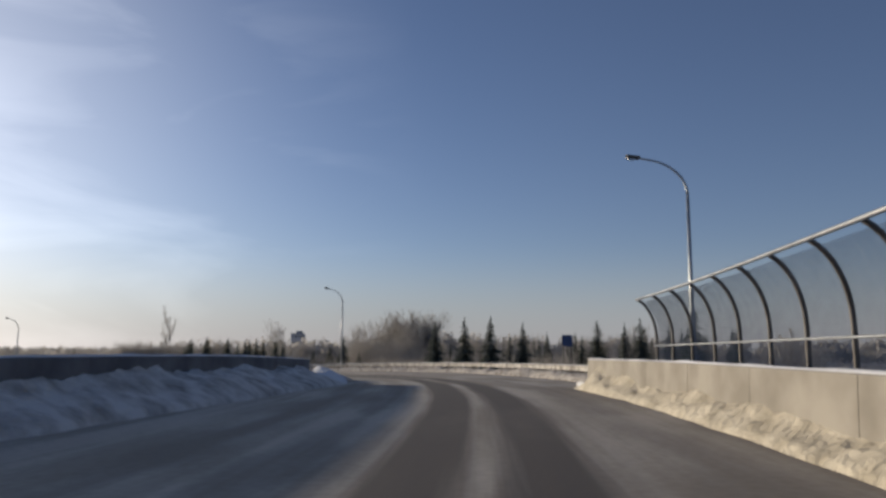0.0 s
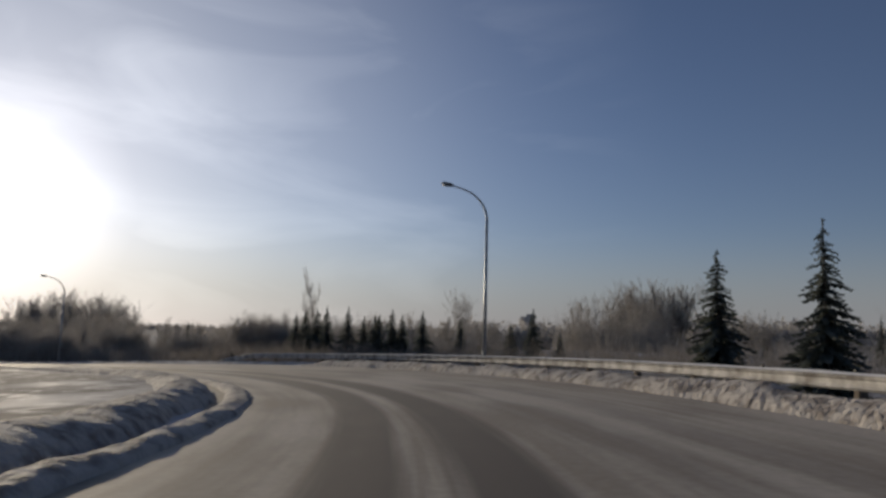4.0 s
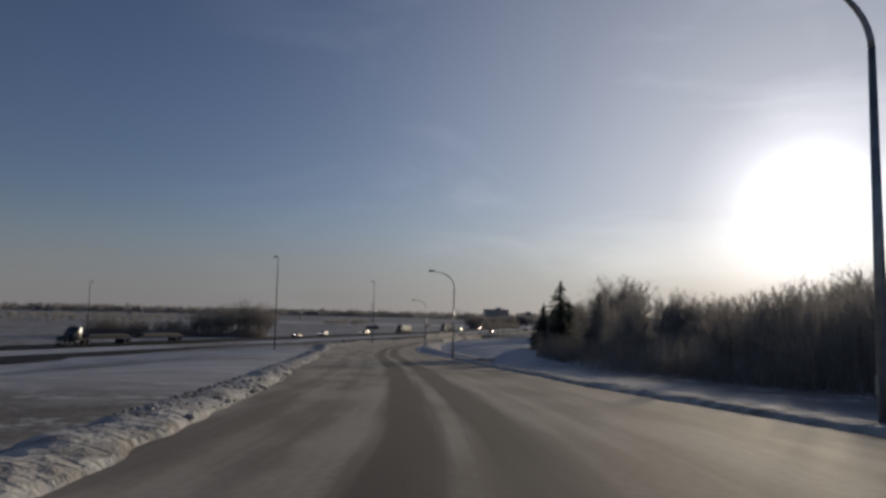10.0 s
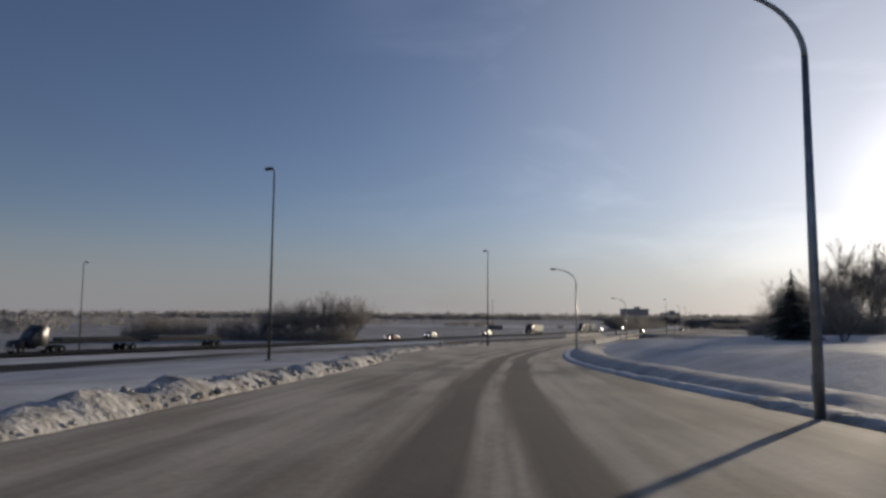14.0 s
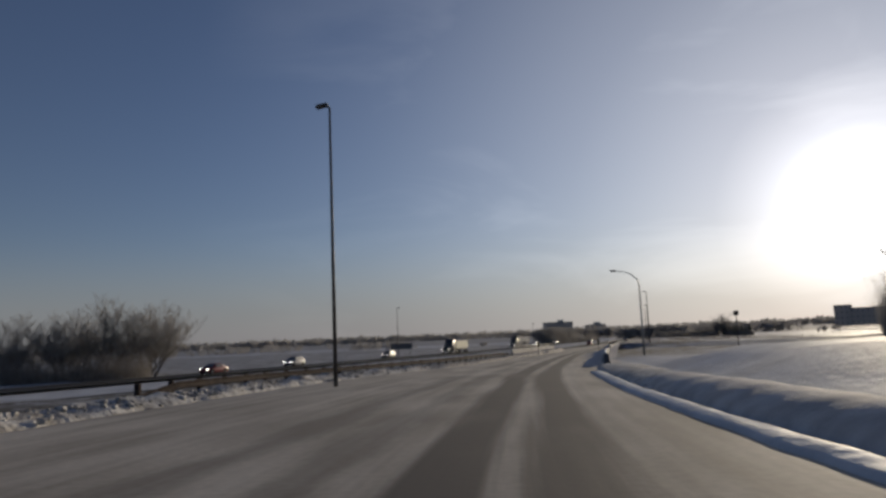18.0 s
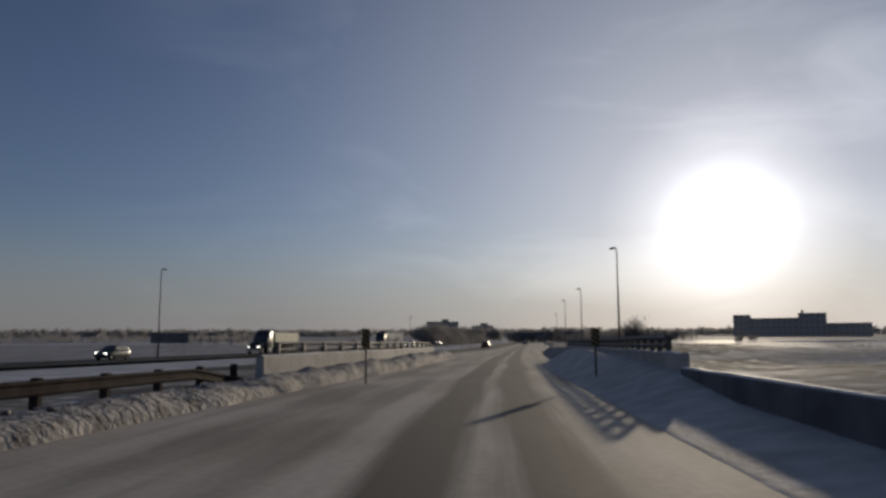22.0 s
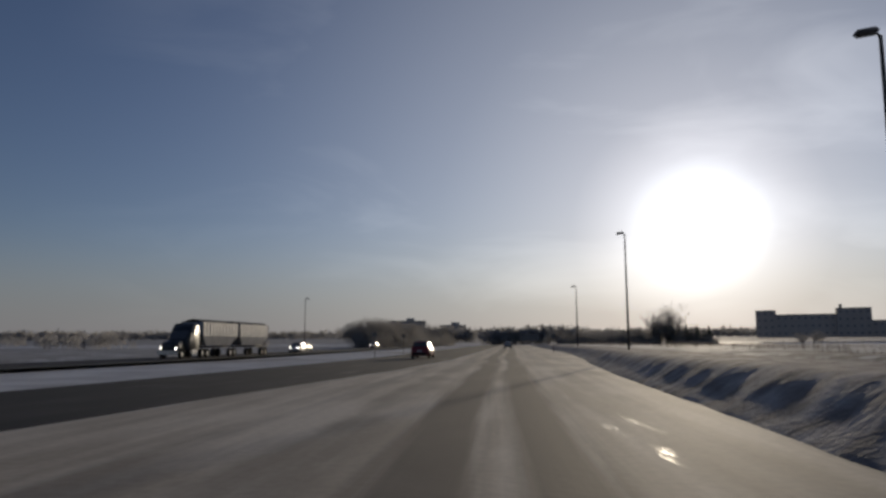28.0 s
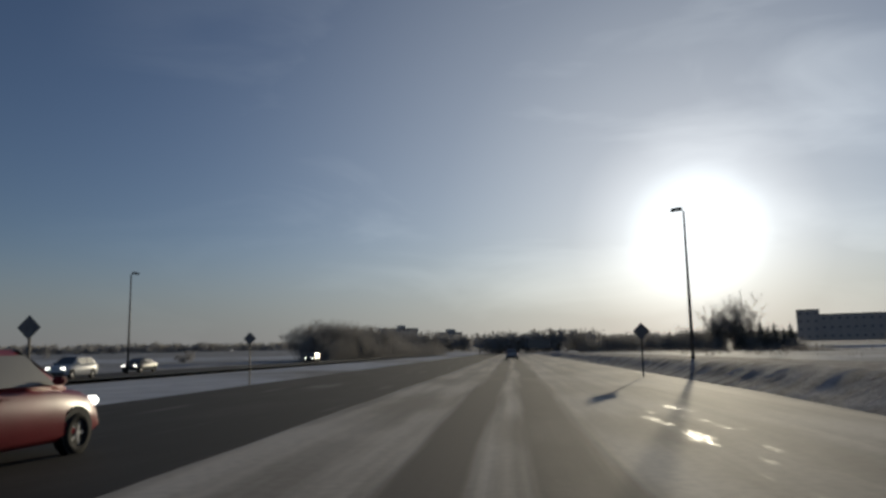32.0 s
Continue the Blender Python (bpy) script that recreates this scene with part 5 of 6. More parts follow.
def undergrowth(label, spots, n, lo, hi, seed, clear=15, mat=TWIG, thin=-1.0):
    """Thin upright stems and twigs between the trees."""
    rng = random.Random(seed)
    verts, faces = [], []
    for k in range(n):
        (x0, y0), (x1, y1), depth = spots[rng.randrange(len(spots))]
        u = rng.random()
        nx, ny = y1 - y0, -(x1 - x0)
        q = rng.random() * depth / math.hypot(nx, ny)
        x, y = x0 + (x1 - x0) * u + nx * q, y0 + (y1 - y0) * u + ny * q
        i, lat = ramp_at(x, y)
        if abs(lat) < clear or noise.noise((x * 0.09, y * 0.09, 7)) < thin: continue
        z = ground_z(x, y) - 0.1
        h = rng.uniform(lo, hi) * max(0.35, 0.85 + 0.9 * noise.noise((x * 0.16, y * 0.16, 3)))
        top = Vector((x + rng.gauss(0, 0.12) * h, y + rng.gauss(0, 0.12) * h, z + h))
        foot = Vector((x, y, z))
        a = rng.uniform(0, 3.14)
        w = Vector((math.cos(a), math.sin(a), 0)) * 0.022
        n0 = len(verts)
        verts += [foot - w, foot + w, top]
        faces.append((n0, n0 + 1, n0 + 2))
        for j in range(9):
            f = rng.uniform(0.2, 0.95)
            b = foot.lerp(top, f)
            e = b + Vector((rng.gauss(0, 1), rng.gauss(0, 1), rng.uniform(0.2, 1.2))) * h * 0.19 * (1.2 - f)
            v = Vector((rng.gauss(0, 1), rng.gauss(0, 1), rng.gauss(0, 1))).normalized() * 0.012
            n0 = len(verts)
            verts += [b - v, b + v, e]
            faces.append((n0, n0 + 1, n0 + 2))
    tagged(new("undergrowth", mesh_of("undergrowth", verts, faces, mat)), label, "undergrowth", kind="stuff")


undergrowth("dense leafless brush under the roadside woods", [((115, 106), (111, 158), 16), ((121, 66), (114, 112), 18), ((150, 50), (121, 72), 18), ((121, 70), (114, 110), 6), ((114, 110), (110, 158), 5)], 17000, 1.8, 4.4, 21)
undergrowth("tall saplings inside the bend", [((114, 112), (112, 150), 12)], 5000, 2.6, 4.6, 30)
undergrowth("leafless brush beside the merge", [((197, 600), (212.5, 593.5), 5)], 2500, 1.8, 4.2, 23)
undergrowth("leafless brush under the trees beyond the highway", [((-4, 290), (44, 312), 9)], 7000, 2.0, 5.4, 24, mat=BRUSH)
undergrowth("brush between the trees of the grove", [((133, 278), (153, 267), 9)], 4500, 3.0, 6.5, 25)
undergrowth("dense leafless brush under the tree line", [((138, 613), (152, 648), 8), ((150, 644), (190, 752), 9)], 11000, 3.6, 8.0, 34)
undergrowth("brush in the big thicket", [((196, 55), (196, 36), 20)], 3500, 4.0, 8.5, 26)
undergrowth("low brush along the outer side of the ramp", [((101, 48), (105, 70), 8), ((105, 70), (106, 100), 8), ((106, 100), (103, 128), 8), ((103, 128), (102.5, 138), 8)], 8000, 0.7, 2.2, 29, 13.2, BRUSH)
undergrowth("low dry brush beyond the road bank", [((134, 348), (176, 500), 26), ((176, 500), (200, 585), 26)], 16000, 0.3, 1.0, 31, 11.5, BRUSH, 0.08)
undergrowth("saplings near the ramp", [((108, 88), (107, 118), 7)], 3000, 2.4, 4.4, 33)
undergrowth("saplings deep in the bend", [((120, 118), (123, 144), 8)], 2600, 3.6, 5.6, 32)
undergrowth("low brush close behind the guardrail", [((52, -10), (84, 6), 12), ((84, 6), (104, 36), 14), ((104, 36), (108, 62), 10)], 9500, 0.9, 2.3, 27, 11.8, BRUSH)
undergrowth("brush round the mixed group beyond the merge", [((217, 598), (228, 582), 6), ((228, 582), (243, 584), 6)], 5500, 2.2, 4.8, 28)
undergrowth("leafless brush beyond the guardrail", [((66, -8), (120, 8), 26), ((118, 8), (200, 44), 30), ((150, 40), (230, 60), 40)], 6000, 1.8, 4.2, 22)


def far_woods(label, bands, seed):
    """Distant trees as small open tufts of twigs, one mesh."""
    rng = random.Random(seed)
    verts, faces = [], []
    for (x0, y0), (x1, y1), n, depth, h in bands:
        near = min(math.hypot((x0 + x1) / 2 - a, (y0 + y1) / 2 - b) for a, b in ((120, 200), (165, 560))) < 420
        count, fine = (110, 0.42) if near else (34, 0.85)
        for k in range(n):
            u = rng.random()
            x, y = x0 + (x1 - x0) * u + rng.uniform(-depth, depth), y0 + (y1 - y0) * u + rng.uniform(-depth, depth)
            z = ground_z(x, y) - 0.3
            hh = h * rng.uniform(0.55, 1.15)
            con = rng.random() < 0.2
            for j in range(count):
                if con:
                    f = rng.random()
                    a, r = rng.uniform(0, 6.28), hh * 0.24 * (1 - f) + 0.1
                    c = Vector((x + math.cos(a) * r * 0.5, y + math.sin(a) * r * 0.5, z + hh * f))
                    s = hh * 0.16 * (1.1 - f) * fine
                else:
                    a, b, r = rng.uniform(0, 6.28), rng.uniform(-0.9, 1.0), rng.random() ** 0.5
                    c = Vector((x + math.cos(a) * hh * 0.36 * r, y + math.sin(a) * hh * 0.36 * r, z + hh * (0.55 + 0.42 * b * r)))
                    s = hh * 0.13 * fine
                n0 = len(verts)
                for q in range(3):
                    verts.append(c + Vector((rng.gauss(0, 1), rng.gauss(0, 1), rng.gauss(0, 1.2))) * s)
                faces.append((n0, n0 + 1, n0 + 2))
            n0 = len(verts)
            w = hh * 0.02 + 0.05
            verts += [Vector((x - w, y, z)), Vector((x + w, y, z)), Vector((x, y, z + hh * 0.7)), Vector((x, y - w, z)), Vector((x, y + w, z))]
            faces += [(n0, n0 + 1, n0 + 2), (n0 + 3, n0 + 4, n0 + 2)]
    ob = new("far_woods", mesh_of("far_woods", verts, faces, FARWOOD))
    tagged(ob, label, "woods", kind="stuff")


far_woods("distant leafless woods along the skyline", [((-900, 500), (-500, 1500), 900, 60, 11), ((-500, 1300), (150, 1700), 1100, 60, 12), ((-300, 620), (-60, 900), 260, 50, 7), ((150, 1500), (900, 1300), 900, 60, 12), ((900, 1300), (1400, 300), 800, 60, 12), ((700, 700), (900, 100), 500, 50, 11), ((260, 150), (420, -60), 420, 30, 11), ((300, 250), (260, 120), 300, 30, 9), ((420, -60), (300, -300), 260, 40, 11), ((-260, 380), (-120, 640), 160, 40, 6)], 3)
far_woods("clumps of bare trees ahead along the highway", [((212, 941), (246, 936), 70, 8, 12), ((313, 915), (400, 878), 110, 12, 10), ((212, 742), (262, 738), 120, 6, 9), ((106, 643), (109, 645), 6, 1.5, 3.4), ((-60, 330), (-130, 420), 50, 12, 7), ((-40, 260), (-70, 300), 14, 8, 6), ((60, 640), (20, 700), 30, 10, 6)], 4)


# ---------- buildings ----------
ROOFING = noisy("grey_roofing", (0.10, 0.10, 0.10), (0.18, 0.17, 0.17), 0.6, 0.9, bump=0.2)
PALE = noisy("pale_concrete_wall", (0.48, 0.45, 0.42), (0.58, 0.55, 0.51), 0.3, 0.9, bump=0.1)
WINDOW_FRAME = noisy("brown_window_frame", (0.33, 0.285, 0.25), (0.40, 0.35, 0.30), 1.0, 0.8, bump=0.05)
GLASS, _n, _l, _p = material("dark_window_glass", 0.3)
_p.inputs["Base Color"].default_value = (0.09, 0.09, 0.095, 1)
_p.inputs["Specular IOR Level"].default_value = 0.6


def block(ob, at, size, mat, name="wall", floors=2, bays=8, window=(1.3, 1.0)):
    """A flat-roofed block with rows of recessed windows on its long front (-y)."""
    w, d, h = size
    bm = bmesh.new()
    box(bm, (w, d, h), (at[0], at[1], at[2] + h / 2), 0.05)
    wall = part(name, bm, mat, ob)
    bm = bmesh.new()
    box(bm, (w + 0.3, d + 0.3, 0.35), (at[0], at[1], at[2] + h + 0.18), 0.04)
    part("roof", bm, ROOFING, ob)
    bm = bmesh.new()
    box(bm, (window[0], 0.16, window[1]), (0, 0, 0), 0.02)
    fr = bpy.data.meshes.new("frame"); bm.to_mesh(fr); bm.free(); fr.materials.append(WINDOW_FRAME)
    bm = bmesh.new()
    box(bm, (window[0] - 0.2, 0.06, window[1] - 0.2), (0, 0, 0))
    gl = bpy.data.meshes.new("pane"); bm.to_mesh(gl); bm.free(); gl.materials.append(GLASS)
    for f in range(floors):
        for b in range(bays):
            x = at[0] - w / 2 + w * (b + 0.5) / bays
            z = at[2] + h * (f + 0.55) / floors
            win = part("window", fr, WINDOW_FRAME, ob)
            win.matrix_basis = Matrix.Translation((x, at[1] - d / 2 - 0.05, z))
            pane = part("pane", gl, GLASS, win)
            pane.matrix_basis = Matrix.Translation((0, -0.07, 0))
    return wall


def school_on_hill():
    ang = math.atan2(736.5 - 789.5, 466.5 - 394.4)
    z = -4.5
    ob = thing("long_building", "long low brown flat-roofed building on the rise", "building", at=Matrix.Translation((394.4, 789.5, z)) @ Matrix.Rotation(ang, 4, "Z"))
    block(ob, (5.5, 8, 0), (11, 16, 16.2), BRICK, floors=4, bays=3)
    block(ob, (27.5, 9, 0), (33, 16, 13.6), BRICK, floors=3, bays=9)
    block(ob, (53, 8, 0), (18, 18, 16.8), BRICK, floors=4, bays=5)
    block(ob, (76, 10, 0), (28, 16, 9.5), BRICK, floors=2, bays=8)
    bm = bmesh.new()
    box(bm, (1.6, 1.6, 3.4), (46.5, 8, 18.0), 0.05)
    part("chimney", bm, BRICK, ob)
    return ob


school_on_hill()


def tower(at, turn, w, h, label, floors, bays):
    ob = thing("apartment_block", label, "building", "far blocks", at=Matrix.Translation(at) @ Matrix.Rotation(turn, 4, "Z"))
    block(ob, (0, 0, 0), (w, 16, h), PALE, floors=floors, bays=bays, window=(2.0, 1.5))
    bm = bmesh.new()
    box(bm, (6, 6, 2.6), (w * 0.1, 0, h + 1.5), 0.05)
    part("roof_box", bm, PALE, ob)
    return ob


tower((212, 1046, -3), 0.1, 31, 16, "pale apartment block far off on the skyline", 6, 9)
tower((246, 1000, -3), 0.1, 18, 11, "lower pale block beside the apartment block", 3, 6)
tower((668, 250, ground_z(668, 250)), -1.2, 13, 21 - ground_z(668, 250), "pale block far beyond the woods", 5, 4)

# ---------- vehicles ----------
RUBBER = noisy("tyre_rubber", (0.012, 0.012, 0.012), (0.03, 0.028, 0.027), 4, 0.9, bump=0.2)
ALLOY = noisy("alloy_rim", (0.35, 0.35, 0.36), (0.50, 0.50, 0.51), 4, 0.35, 0.9, bump=0)
CHROME = noisy("chrome_trim", (0.45, 0.45, 0.46), (0.55, 0.55, 0.56), 4, 0.25, 1.0, bump=0)
TRIM = noisy("black_trim", (0.012, 0.012, 0.013), (0.022, 0.022, 0.022), 4, 0.7, bump=0)
REDLENS = noisy("red_lens", (0.25, 0.008, 0.008), (0.32, 0.012, 0.01), 3, 0.25, bump=0)
LIT, _n, _l, _p = material("lit_headlight", 0.2)
_p.inputs["Base Color"].default_value = (0.8, 0.8, 0.76, 1)
_p.inputs["Emission Color"].default_value = (1.0, 0.95, 0.85, 1)
_p.inputs["Emission Strength"].default_value = 7.0
CLEARLENS = noisy("clear_lens", (0.55, 0.55, 0.53), (0.65, 0.65, 0.62), 3, 0.15, bump=0)


def paint(name, a, b, rough=0.35):
    return noisy(name, a, b, 1.3, rough, 0.0, bump=0.05, spec=0.5)


def lofted(stations, mat, name, parent, cap=True, label=""):
    """A shell through cross sections: x, bottom, top, half width at the bottom, at the top."""
    verts, faces = [], []
    for x, z0, z1, w0, w1 in stations:
        r = min(0.10, (z1 - z0) * 0.3)
        ring = [(-w0 + r, z0), (-w0, z0 + r), (-(w0 + w1) / 2, (z0 + z1) / 2 + r * 0.4), (-w1, z1 - r), (-w1 + r, z1), (0, z1 + 0.015), (w1 - r, z1), (w1, z1 - r), ((w0 + w1) / 2, (z0 + z1) / 2 + r * 0.4), (w0, z0 + r), (w0 - r, z0)]
        verts += [(x, y, z) for y, z in ring]
    m = 11
    for i in range(len(stations) - 1):
        for c in range(m):
            faces.append((i * m + c, i * m + (c + 1) % m, (i + 1) * m + (c + 1) % m, (i + 1) * m + c)[::-1])
    faces += [tuple(range(m)), tuple(range((len(stations) - 1) * m, len(stations) * m))[::-1]]
    return part(name, mesh_of(name, verts, faces, mat, True), mat, parent, label)


def wheel(parent, at, r=0.33, w=0.22, side=1, spokes=5):
    verts, faces = [], []
    prof = [(r * 0.62, -w / 2), (r * 0.93, -w / 2), (r, -w * 0.32), (r, w * 0.32), (r * 0.93, w / 2), (r * 0.62, w / 2)]
    n = 22
    for k in range(n):
        a = 2 * math.pi * k / n
        verts += [(math.cos(a) * q, y, math.sin(a) * q) for q, y in prof]
    for k in range(n):
        for c in range(len(prof)):
            m = len(prof)
            faces.append((k * m + c, k * m + (c + 1) % m, ((k + 1) % n) * m + (c + 1) % m, ((k + 1) % n) * m + c))
    wh = part("wheel", mesh_of("tyre", verts, faces, RUBBER, True), RUBBER, parent)
    wh.matrix_basis = Matrix.Translation(at)
    bm = bmesh.new()
    bmesh.ops.create_cone(bm, cap_ends=True, segments=20, radius1=r * 0.20, radius2=r * 0.16, depth=w * 0.5, matrix=Matrix.Translation((0, side * w * 0.2, 0)) @ Matrix.Rotation(radians(90), 4, "X"))
    for k in range(spokes):
        box(bm, (r * 0.5, w * 0.22, r * 0.16), (0, 0, 0), 0, Matrix.Rotation(2 * math.pi * k / spokes, 4, "Y") @ Matrix.Translation((r * 0.36, side * w * 0.28, 0)))
    part("rim", bm, ALLOY, wh)
    bm = bmesh.new()
    bmesh.ops.create_cone(bm, cap_ends=True, segments=20, radius1=r * 0.63, radius2=r * 0.63, depth=w * 0.3, matrix=Matrix.Translation((0, -side * w * 0.1, 0)) @ Matrix.Rotation(radians(90), 4, "X"))
    part("hub", bm, TRIM, wh)
    return wh


def slab(name, mat, parent, corners, thick=0.02, label=""):
    """A thin plate over four corners."""
    p = [Vector(c) for c in corners]
    nrm = (p[1] - p[0]).cross(p[2] - p[0]).normalized() * thick
    verts = [q for q in p] + [q + nrm for q in p]
    faces = [(3, 2, 1, 0), (4, 5, 6, 7), (0, 1, 5, 4), (1, 2, 6, 5), (2, 3, 7, 6), (3, 0, 4, 7)]
    return part(name, mesh_of(name, verts, faces, mat), mat, parent, label)


def passenger_car(at, turn, colour, label, kind="hatch", name="car", group="traffic", lit=True):
    """Front towards +x before the turn."""
    ob = thing(name, label, "car", group, at=Matrix.Translation(at) @ Matrix.Rotation(turn, 4, "Z"))
    tall = 0.12 if kind in ("suv", "hatch") else 0.0
    if kind == "suv": tall = 0.22
    body = lofted([(-2.2, 0.42, 0.86, 0.70, 0.68), (-2.1, 0.30, 0.98 + tall / 2, 0.84, 0.82), (-1.5, 0.24, 1.0 + tall / 2, 0.89, 0.86), (-0.2, 0.22, 0.97 + tall / 2, 0.90, 0.87), (0.9, 0.22, 0.95 + tall / 2, 0.90, 0.86), (1.6, 0.24, 0.86 + tall / 2, 0.88, 0.80), (2.05, 0.30, 0.74 + tall / 2, 0.80, 0.70), (2.2, 0.36, 0.62 + tall / 2, 0.68, 0.60)], colour, "body", ob)
    roof = 1.46 + tall
    b = 0.96 + tall / 2
    rear = -2.05 if kind != "sedan" else -1.45
    lofted([(rear, b - 0.05, b + 0.04, 0.78, 0.74), (rear + 0.35, b - 0.05, roof - 0.06, 0.80, 0.62), (-0.6, b - 0.05, roof, 0.82, 0.63), (0.25, b - 0.05, roof - 0.04, 0.82, 0.62), (1.15, b - 0.06, b + 0.03, 0.80, 0.74)], colour, "cabin", ob)
    # glass, just proud of the cabin
    for sd in (1, -1):
        for x0, x1, t0, t1 in ((rear + 0.42, -0.72, rear + 0.58, -0.70), (-0.62, 0.82, -0.60, 0.28)):
            c = [(x0, sd * 0.805, b + 0.03), (x1, sd * 0.815, b + 0.03), (t1, sd * 0.665, roof - 0.12), (t0, sd * 0.665, roof - 0.13)]
            slab("side_window", GLASS, ob, c if sd > 0 else c[::-1], -0.02)
        bm = bmesh.new()
        box(bm, (0.12, 0.2, 0.13), (0.72, sd * 0.97, b + 0.1), 0.03)
        part("mirror", bm, colour, ob)
        bm = bmesh.new()
        box(bm, (0.16, 0.34, 0.14), (2.07, sd * 0.58, 0.68 + tall / 2), 0.04)
        part("headlight", bm, LIT if lit else CLEARLENS, ob, "lit headlight" if lit else "")
        bm = bmesh.new()
        box(bm, (0.1, 0.2, 0.26), (-2.12, sd * 0.70, 0.84 + tall / 2), 0.03)
        part("tail_light", bm, REDLENS, ob)
        for x in (-1.35, 1.35):
            wheel(ob, (x, sd * 0.80, 0.32), 0.33, 0.22, sd)
            bm = bmesh.new()
            bmesh.ops.create_cone(bm, cap_ends=True, segments=24, radius1=0.39, radius2=0.39, depth=0.16, matrix=Matrix.Translation((x, sd * 0.805, 0.36)) @ Matrix.Rotation(radians(90), 4, "X"))
            part("wheel_arch", bm, TRIM, ob)
        bm = bmesh.new()
        box(bm, (0.18, 0.03, 0.03), (-0.35, sd * 0.905, b - 0.12), 0.008)
        part("door_handle", bm, colour, ob)
    slab("windscreen", GLASS, ob, [(1.16, -0.70, b + 0.04), (1.16, 0.70, b + 0.04), (0.30, 0.57, roof - 0.05), (0.30, -0.57, roof - 0.05)], 0.02)
    slab("rear_window", GLASS, ob, [(rear + 0.02, 0.66, b + 0.09), (rear + 0.02, -0.66, b + 0.09), (rear + 0.33, -0.56, roof - 0.12), (rear + 0.33, 0.56, roof - 0.12)], 0.02)
    for x, z in ((-2.2, 0.46), (2.16, 0.44)):
        bm = bmesh.new()
        box(bm, (0.14, 1.46, 0.22), (x, 0, z), 0.05)
        part("bumper", bm, TRIM, ob)
    bm = bmesh.new()
    box(bm, (0.02, 0.5, 0.12), (-2.215, 0, 0.74), 0.004)
    part("plate", bm, CLEARLENS, ob, "pale plate")
    return ob


def tandem(ob, x, r=0.5, track=1.02):
    for sd in (1, -1):
        for dx in (-0.62, 0.62):
            wheel(ob, (x + dx, sd * track, r), r, 0.42, sd, 6)


def tractor(ob, x0, colour, lit=True):
    """Long-nosed tractor unit; its front bumper stands at x0, the rest behind it."""
    lofted([(x0 - 1.9, 0.75, 1.95, 0.95, 0.90), (x0 - 0.9, 0.72, 1.85, 0.92, 0.80), (x0 - 0.1, 0.70, 1.70, 0.85, 0.70), (x0, 0.75, 1.5, 0.75, 0.6)], colour, "bonnet", ob)
    lofted([(x0 - 4.6, 0.9, 3.55, 1.2, 1.15), (x0 - 3.4, 0.8, 3.75, 1.2, 1.12), (x0 - 2.7, 0.75, 3.1, 1.15, 1.05), (x0 - 1.9, 0.75, 2.0, 1.1, 1.0)], colour, "cab", ob)
    slab("windscreen", GLASS, ob, [(x0 - 1.9, -0.9, 2.05), (x0 - 1.9, 0.9, 2.05), (x0 - 2.62, 0.95, 2.95), (x0 - 2.62, -0.95, 2.95)], 0.04)
    for sd in (1, -1):
        c = [(x0 - 3.3, sd * 1.19, 1.9), (x0 - 2.45, sd * 1.15, 1.9), (x0 - 2.75, sd * 1.12, 2.75), (x0 - 3.3, sd * 1.18, 2.75)]
        slab("side_window", GLASS, ob, c if sd > 0 else c[::-1], -0.03)
        part("exhaust", mesh_of("exhaust", *tube([(x0 - 4.75, sd * 0.95, 1.0), (x0 - 4.75, sd * 0.95, 4.0)], [0.09, 0.09], 8), CHROME, True), CHROME, ob)
        bm = bmesh.new(); box(bm, (1.5, 0.5, 0.6), (x0 - 3.6, sd * 0.95, 0.75), 0.12)
        part("fuel_tank", bm, CHROME, ob)
        bm = bmesh.new(); box(bm, (0.12, 0.32, 0.25), (x0 - 0.1, sd * 0.72, 1.1), 0.04)
        part("headlight", bm, LIT if lit else CLEARLENS, ob, "lit headlight" if lit else "")
        wheel(ob, (x0 - 0.95, sd * 1.0, 0.5), 0.5, 0.32, sd, 6)
    bm = bmesh.new(); box(bm, (0.2, 2.3, 0.45), (x0, 0, 0.65), 0.08)
    part("bumper", bm, CHROME, ob)
    bm = bmesh.new(); box(bm, (5.6, 0.9, 0.3), (x0 - 4.4, 0, 0.85), 0.03)
    part("chassis", bm, TRIM, ob)
    tandem(ob, x0 - 6.1)


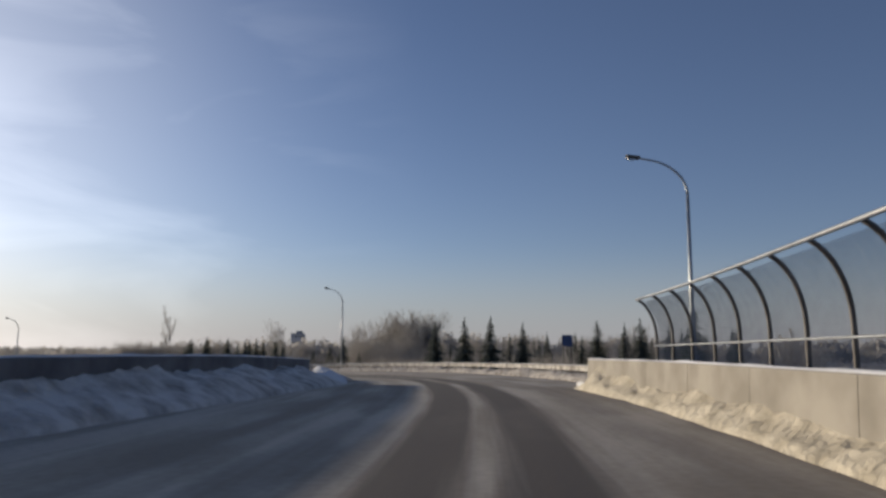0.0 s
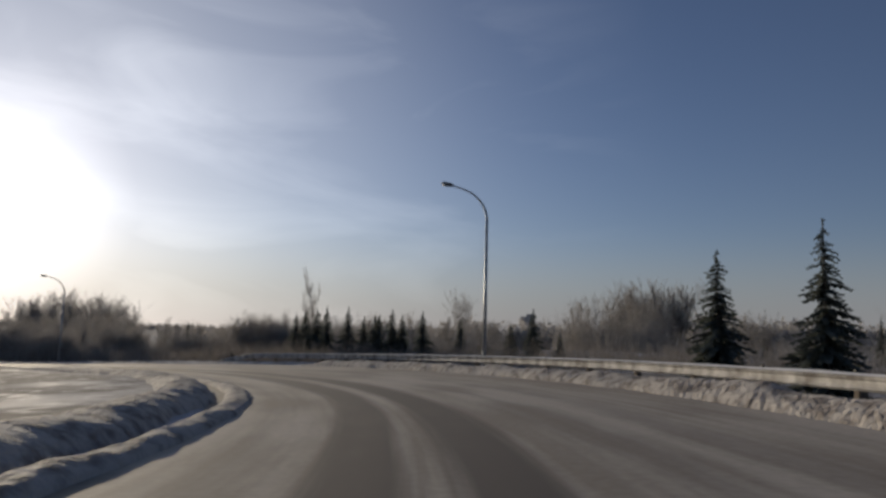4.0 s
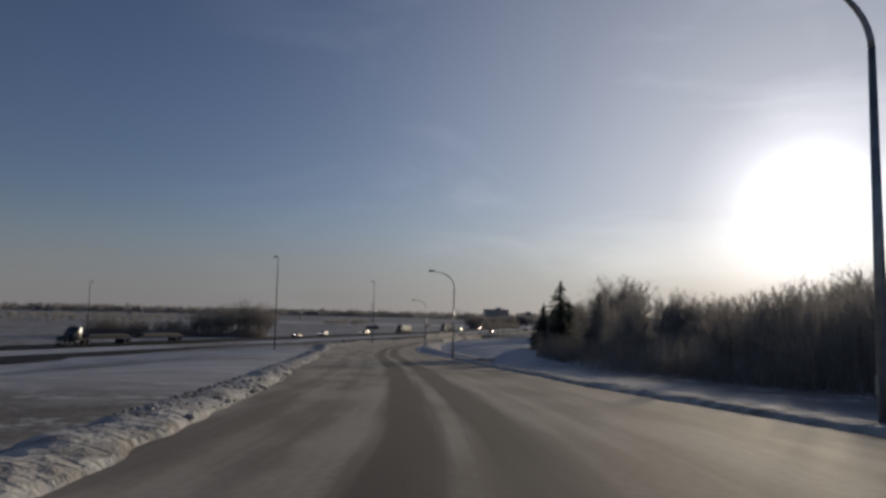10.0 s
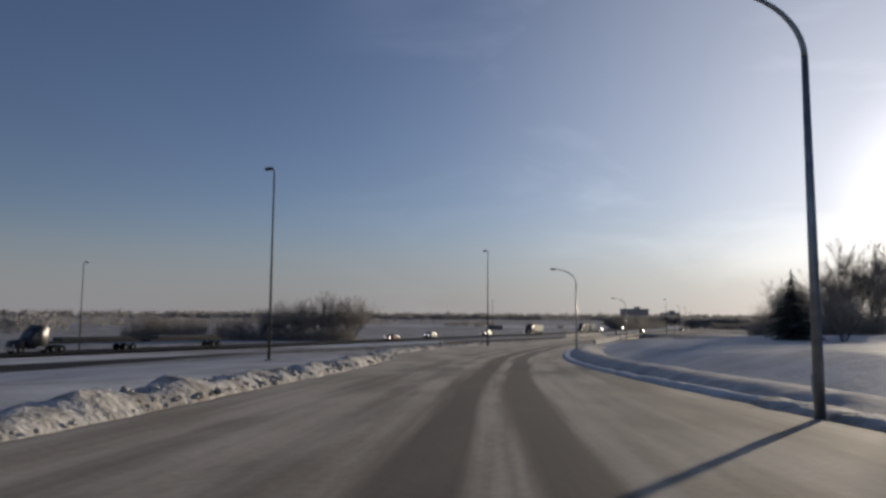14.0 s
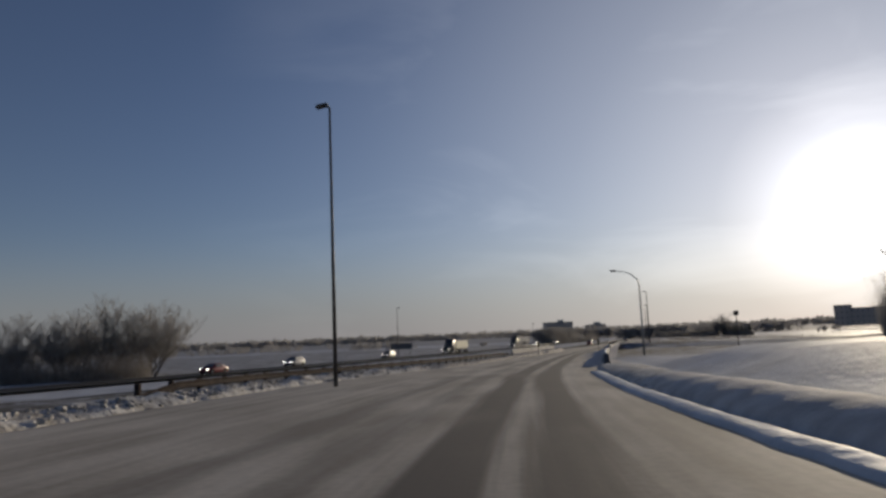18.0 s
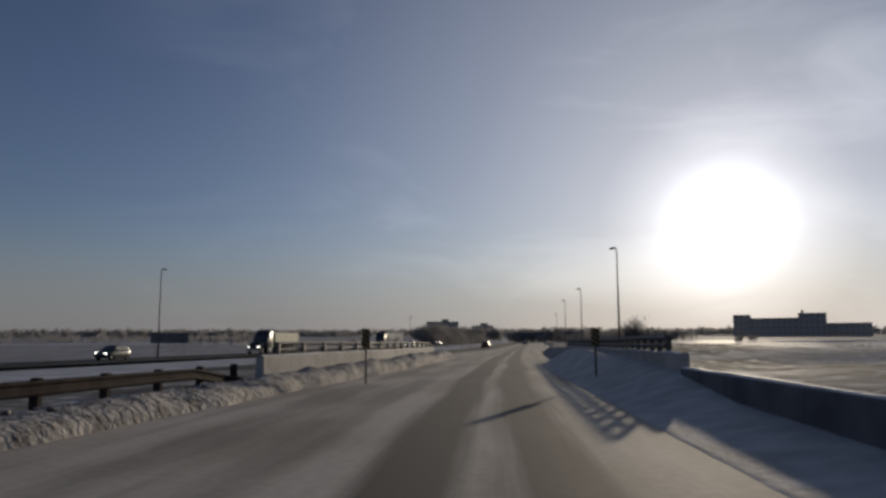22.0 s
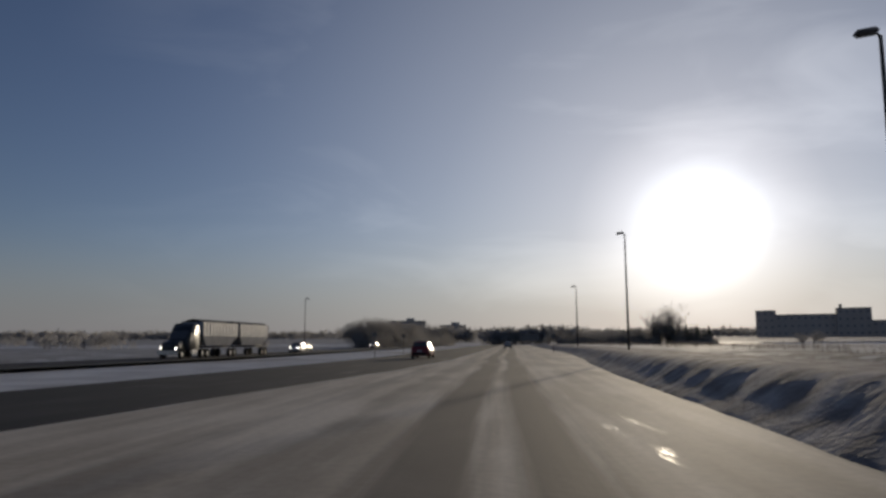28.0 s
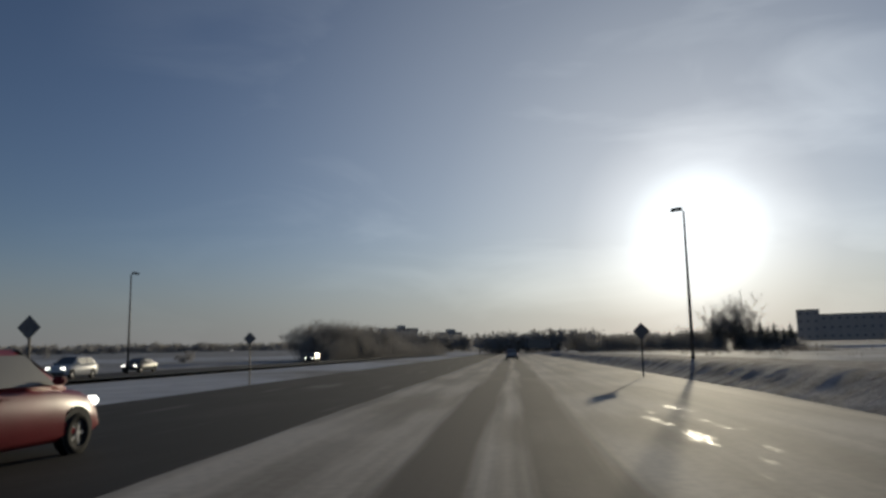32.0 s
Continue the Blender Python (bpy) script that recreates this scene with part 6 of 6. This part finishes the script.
def hopper(ob, x_front, length, colour):
    """Grain hopper trailer with sloped ends."""
    x1, x0 = x_front, x_front - length
    h0, h1 = 1.35, 3.95
    verts = [(x0 + 1.4, -0.9, h0), (x1 - 1.4, -0.9, h0), (x1 - 1.4, 0.9, h0), (x0 + 1.4, 0.9, h0), (x0, -1.25, 2.4), (x1, -1.25, 2.4), (x1, 1.25, 2.4), (x0, 1.25, 2.4), (x0, -1.25, h1), (x1, -1.25, h1), (x1, 1.25, h1), (x0, 1.25, h1)]
    faces = [(3, 2, 1, 0), (0, 1, 5, 4), (1, 2, 6, 5), (2, 3, 7, 6), (3, 0, 4, 7), (4, 5, 9, 8), (5, 6, 10, 9), (6, 7, 11, 10), (7, 4, 8, 11)]
    tub = part("hopper", mesh_of("hopper", verts, faces, colour), colour, ob)
    n = int(length / 0.8)
    for k in range(n + 1):
        for sd in (1, -1):
            bm = bmesh.new()
            box(bm, (0.08, 0.07, h1 - 2.4), (x0 + 0.04 + (length - 0.08) * k / n, sd * 1.27, (2.4 + h1) / 2))
            part("rib", bm, colour, tub)
    top = [(x0, -1.25 + 2.5 * k / 8, h1 + 0.35 * math.sin(math.pi * k / 8)) for k in range(9)] + [(x1, -1.25 + 2.5 * k / 8, h1 + 0.35 * math.sin(math.pi * k / 8)) for k in range(9)]
    part("tarpaulin", mesh_of("tarpaulin", top, [(k, k + 1, k + 10, k + 9)[::-1] for k in range(8)], TRIM, True), TRIM, tub)
    bm = bmesh.new(); box(bm, (length, 0.8, 0.25), ((x0 + x1) / 2, 0, 1.2), 0.03)
    part("frame", bm, TRIM, ob)
    tandem(ob, x0 + 1.3)


WHITE = paint("white_paint", (0.55, 0.55, 0.55), (0.65, 0.65, 0.64))
GREYPAINT = paint("grey_paint", (0.06, 0.065, 0.07), (0.09, 0.095, 0.10))
SILVER = paint("silver_paint", (0.30, 0.30, 0.31), (0.38, 0.38, 0.39))
RED = paint("red_paint", (0.20, 0.016, 0.024), (0.26, 0.022, 0.032))
DARKPAINT = paint("dark_paint", (0.018, 0.02, 0.024), (0.035, 0.037, 0.042))
CREAM = paint("cream_box", (0.42, 0.40, 0.26), (0.52, 0.50, 0.34), 0.6)

# grain lorry with two hoppers, coming the other way
lorry = thing("grain_lorry", "dark long-nosed lorry pulling two silver grain hoppers", "lorry", "traffic", at=Matrix.Translation(hw_place(2, 30)) @ Matrix.Rotation(hw_turn(2) + math.pi, 4, "Z"))
tractor(lorry, 0, DARKPAINT)
hopper(lorry, -5.4, 9.5, SILVER)
hopper(lorry, -15.6, 9.5, SILVER)

# box lorry
boxer = thing("box_lorry", "dark-cabbed lorry with a cream box body", "lorry", "traffic", at=Matrix.Translation(hw_place(-69, 30)) @ Matrix.Rotation(hw_turn(-69) + math.pi, 4, "Z"))
tractor(boxer, 0, DARKPAINT)
bm = bmesh.new(); box(bm, (9.6, 2.5, 2.1), (-10.0, 0, 2.3), 0.05)
part("box_body", bm, CREAM, boxer)
bm = bmesh.new(); box(bm, (9.6, 0.9, 0.3), (-10.0, 0, 1.08), 0.03)
part("frame", bm, TRIM, boxer)
tandem(boxer, -13.4)

# flatbed lorry
flat = thing("flatbed_lorry", "dark-cabbed lorry with a long low flatbed trailer", "lorry", "traffic", at=Matrix.Translation(hw_place(-257, 30)) @ Matrix.Rotation(hw_turn(-257) + math.pi, 4, "Z"))
tractor(flat, 0, DARKPAINT, False)
for x, ln in ((-12.5, 14.5), (-29.5, 16.0)):
    bm = bmesh.new(); box(bm, (ln, 2.5, 0.28), (x, 0, 1.35), 0.03)
    part("deck", bm, TRIM, flat)
    bm = bmesh.new(); box(bm, (ln * 0.8, 2.1, 0.55), (x, 0, 1.8), 0.05)
    part("load", bm, DARKPAINT, flat, "low dark load")
    tandem(flat, x - ln / 2 + 2.0)
part("drawbar", mesh_of("drawbar", *tube([(-19.5, 0, 1.2), (-22, 0, 1.2)], [0.1, 0.1], 6), TRIM), TRIM, flat)

for along, left, col, kind, lab in ((-165, 28, RED, "sedan", "red car on the far carriageway"), (-140, 31, SILVER, "suv", "silver car on the far carriageway"), (46, 29, WHITE, "suv", "white car on the far carriageway"), (64, 33, GREYPAINT, "sedan", "grey car on the far carriageway"), (118, 30, DARKPAINT, "suv", "dark car on the far carriageway"), (-100, 32, GREYPAINT, "suv", "grey car on the far carriageway")):
    passenger_car(hw_place(along, left), hw_turn(along) + math.pi, col, lab, kind)
passenger_car(hw_place(2.1, 3.2), hw_turn(2), RED, "red car overtaking on the bare asphalt lane", "suv")
passenger_car(at_station(32 + 78 / 14.6, 0.0, 0.0), math.atan2(END_DIR.y, END_DIR.x), SILVER, "silver hatchback driving ahead on the snowy lane", "hatch", lit=False)
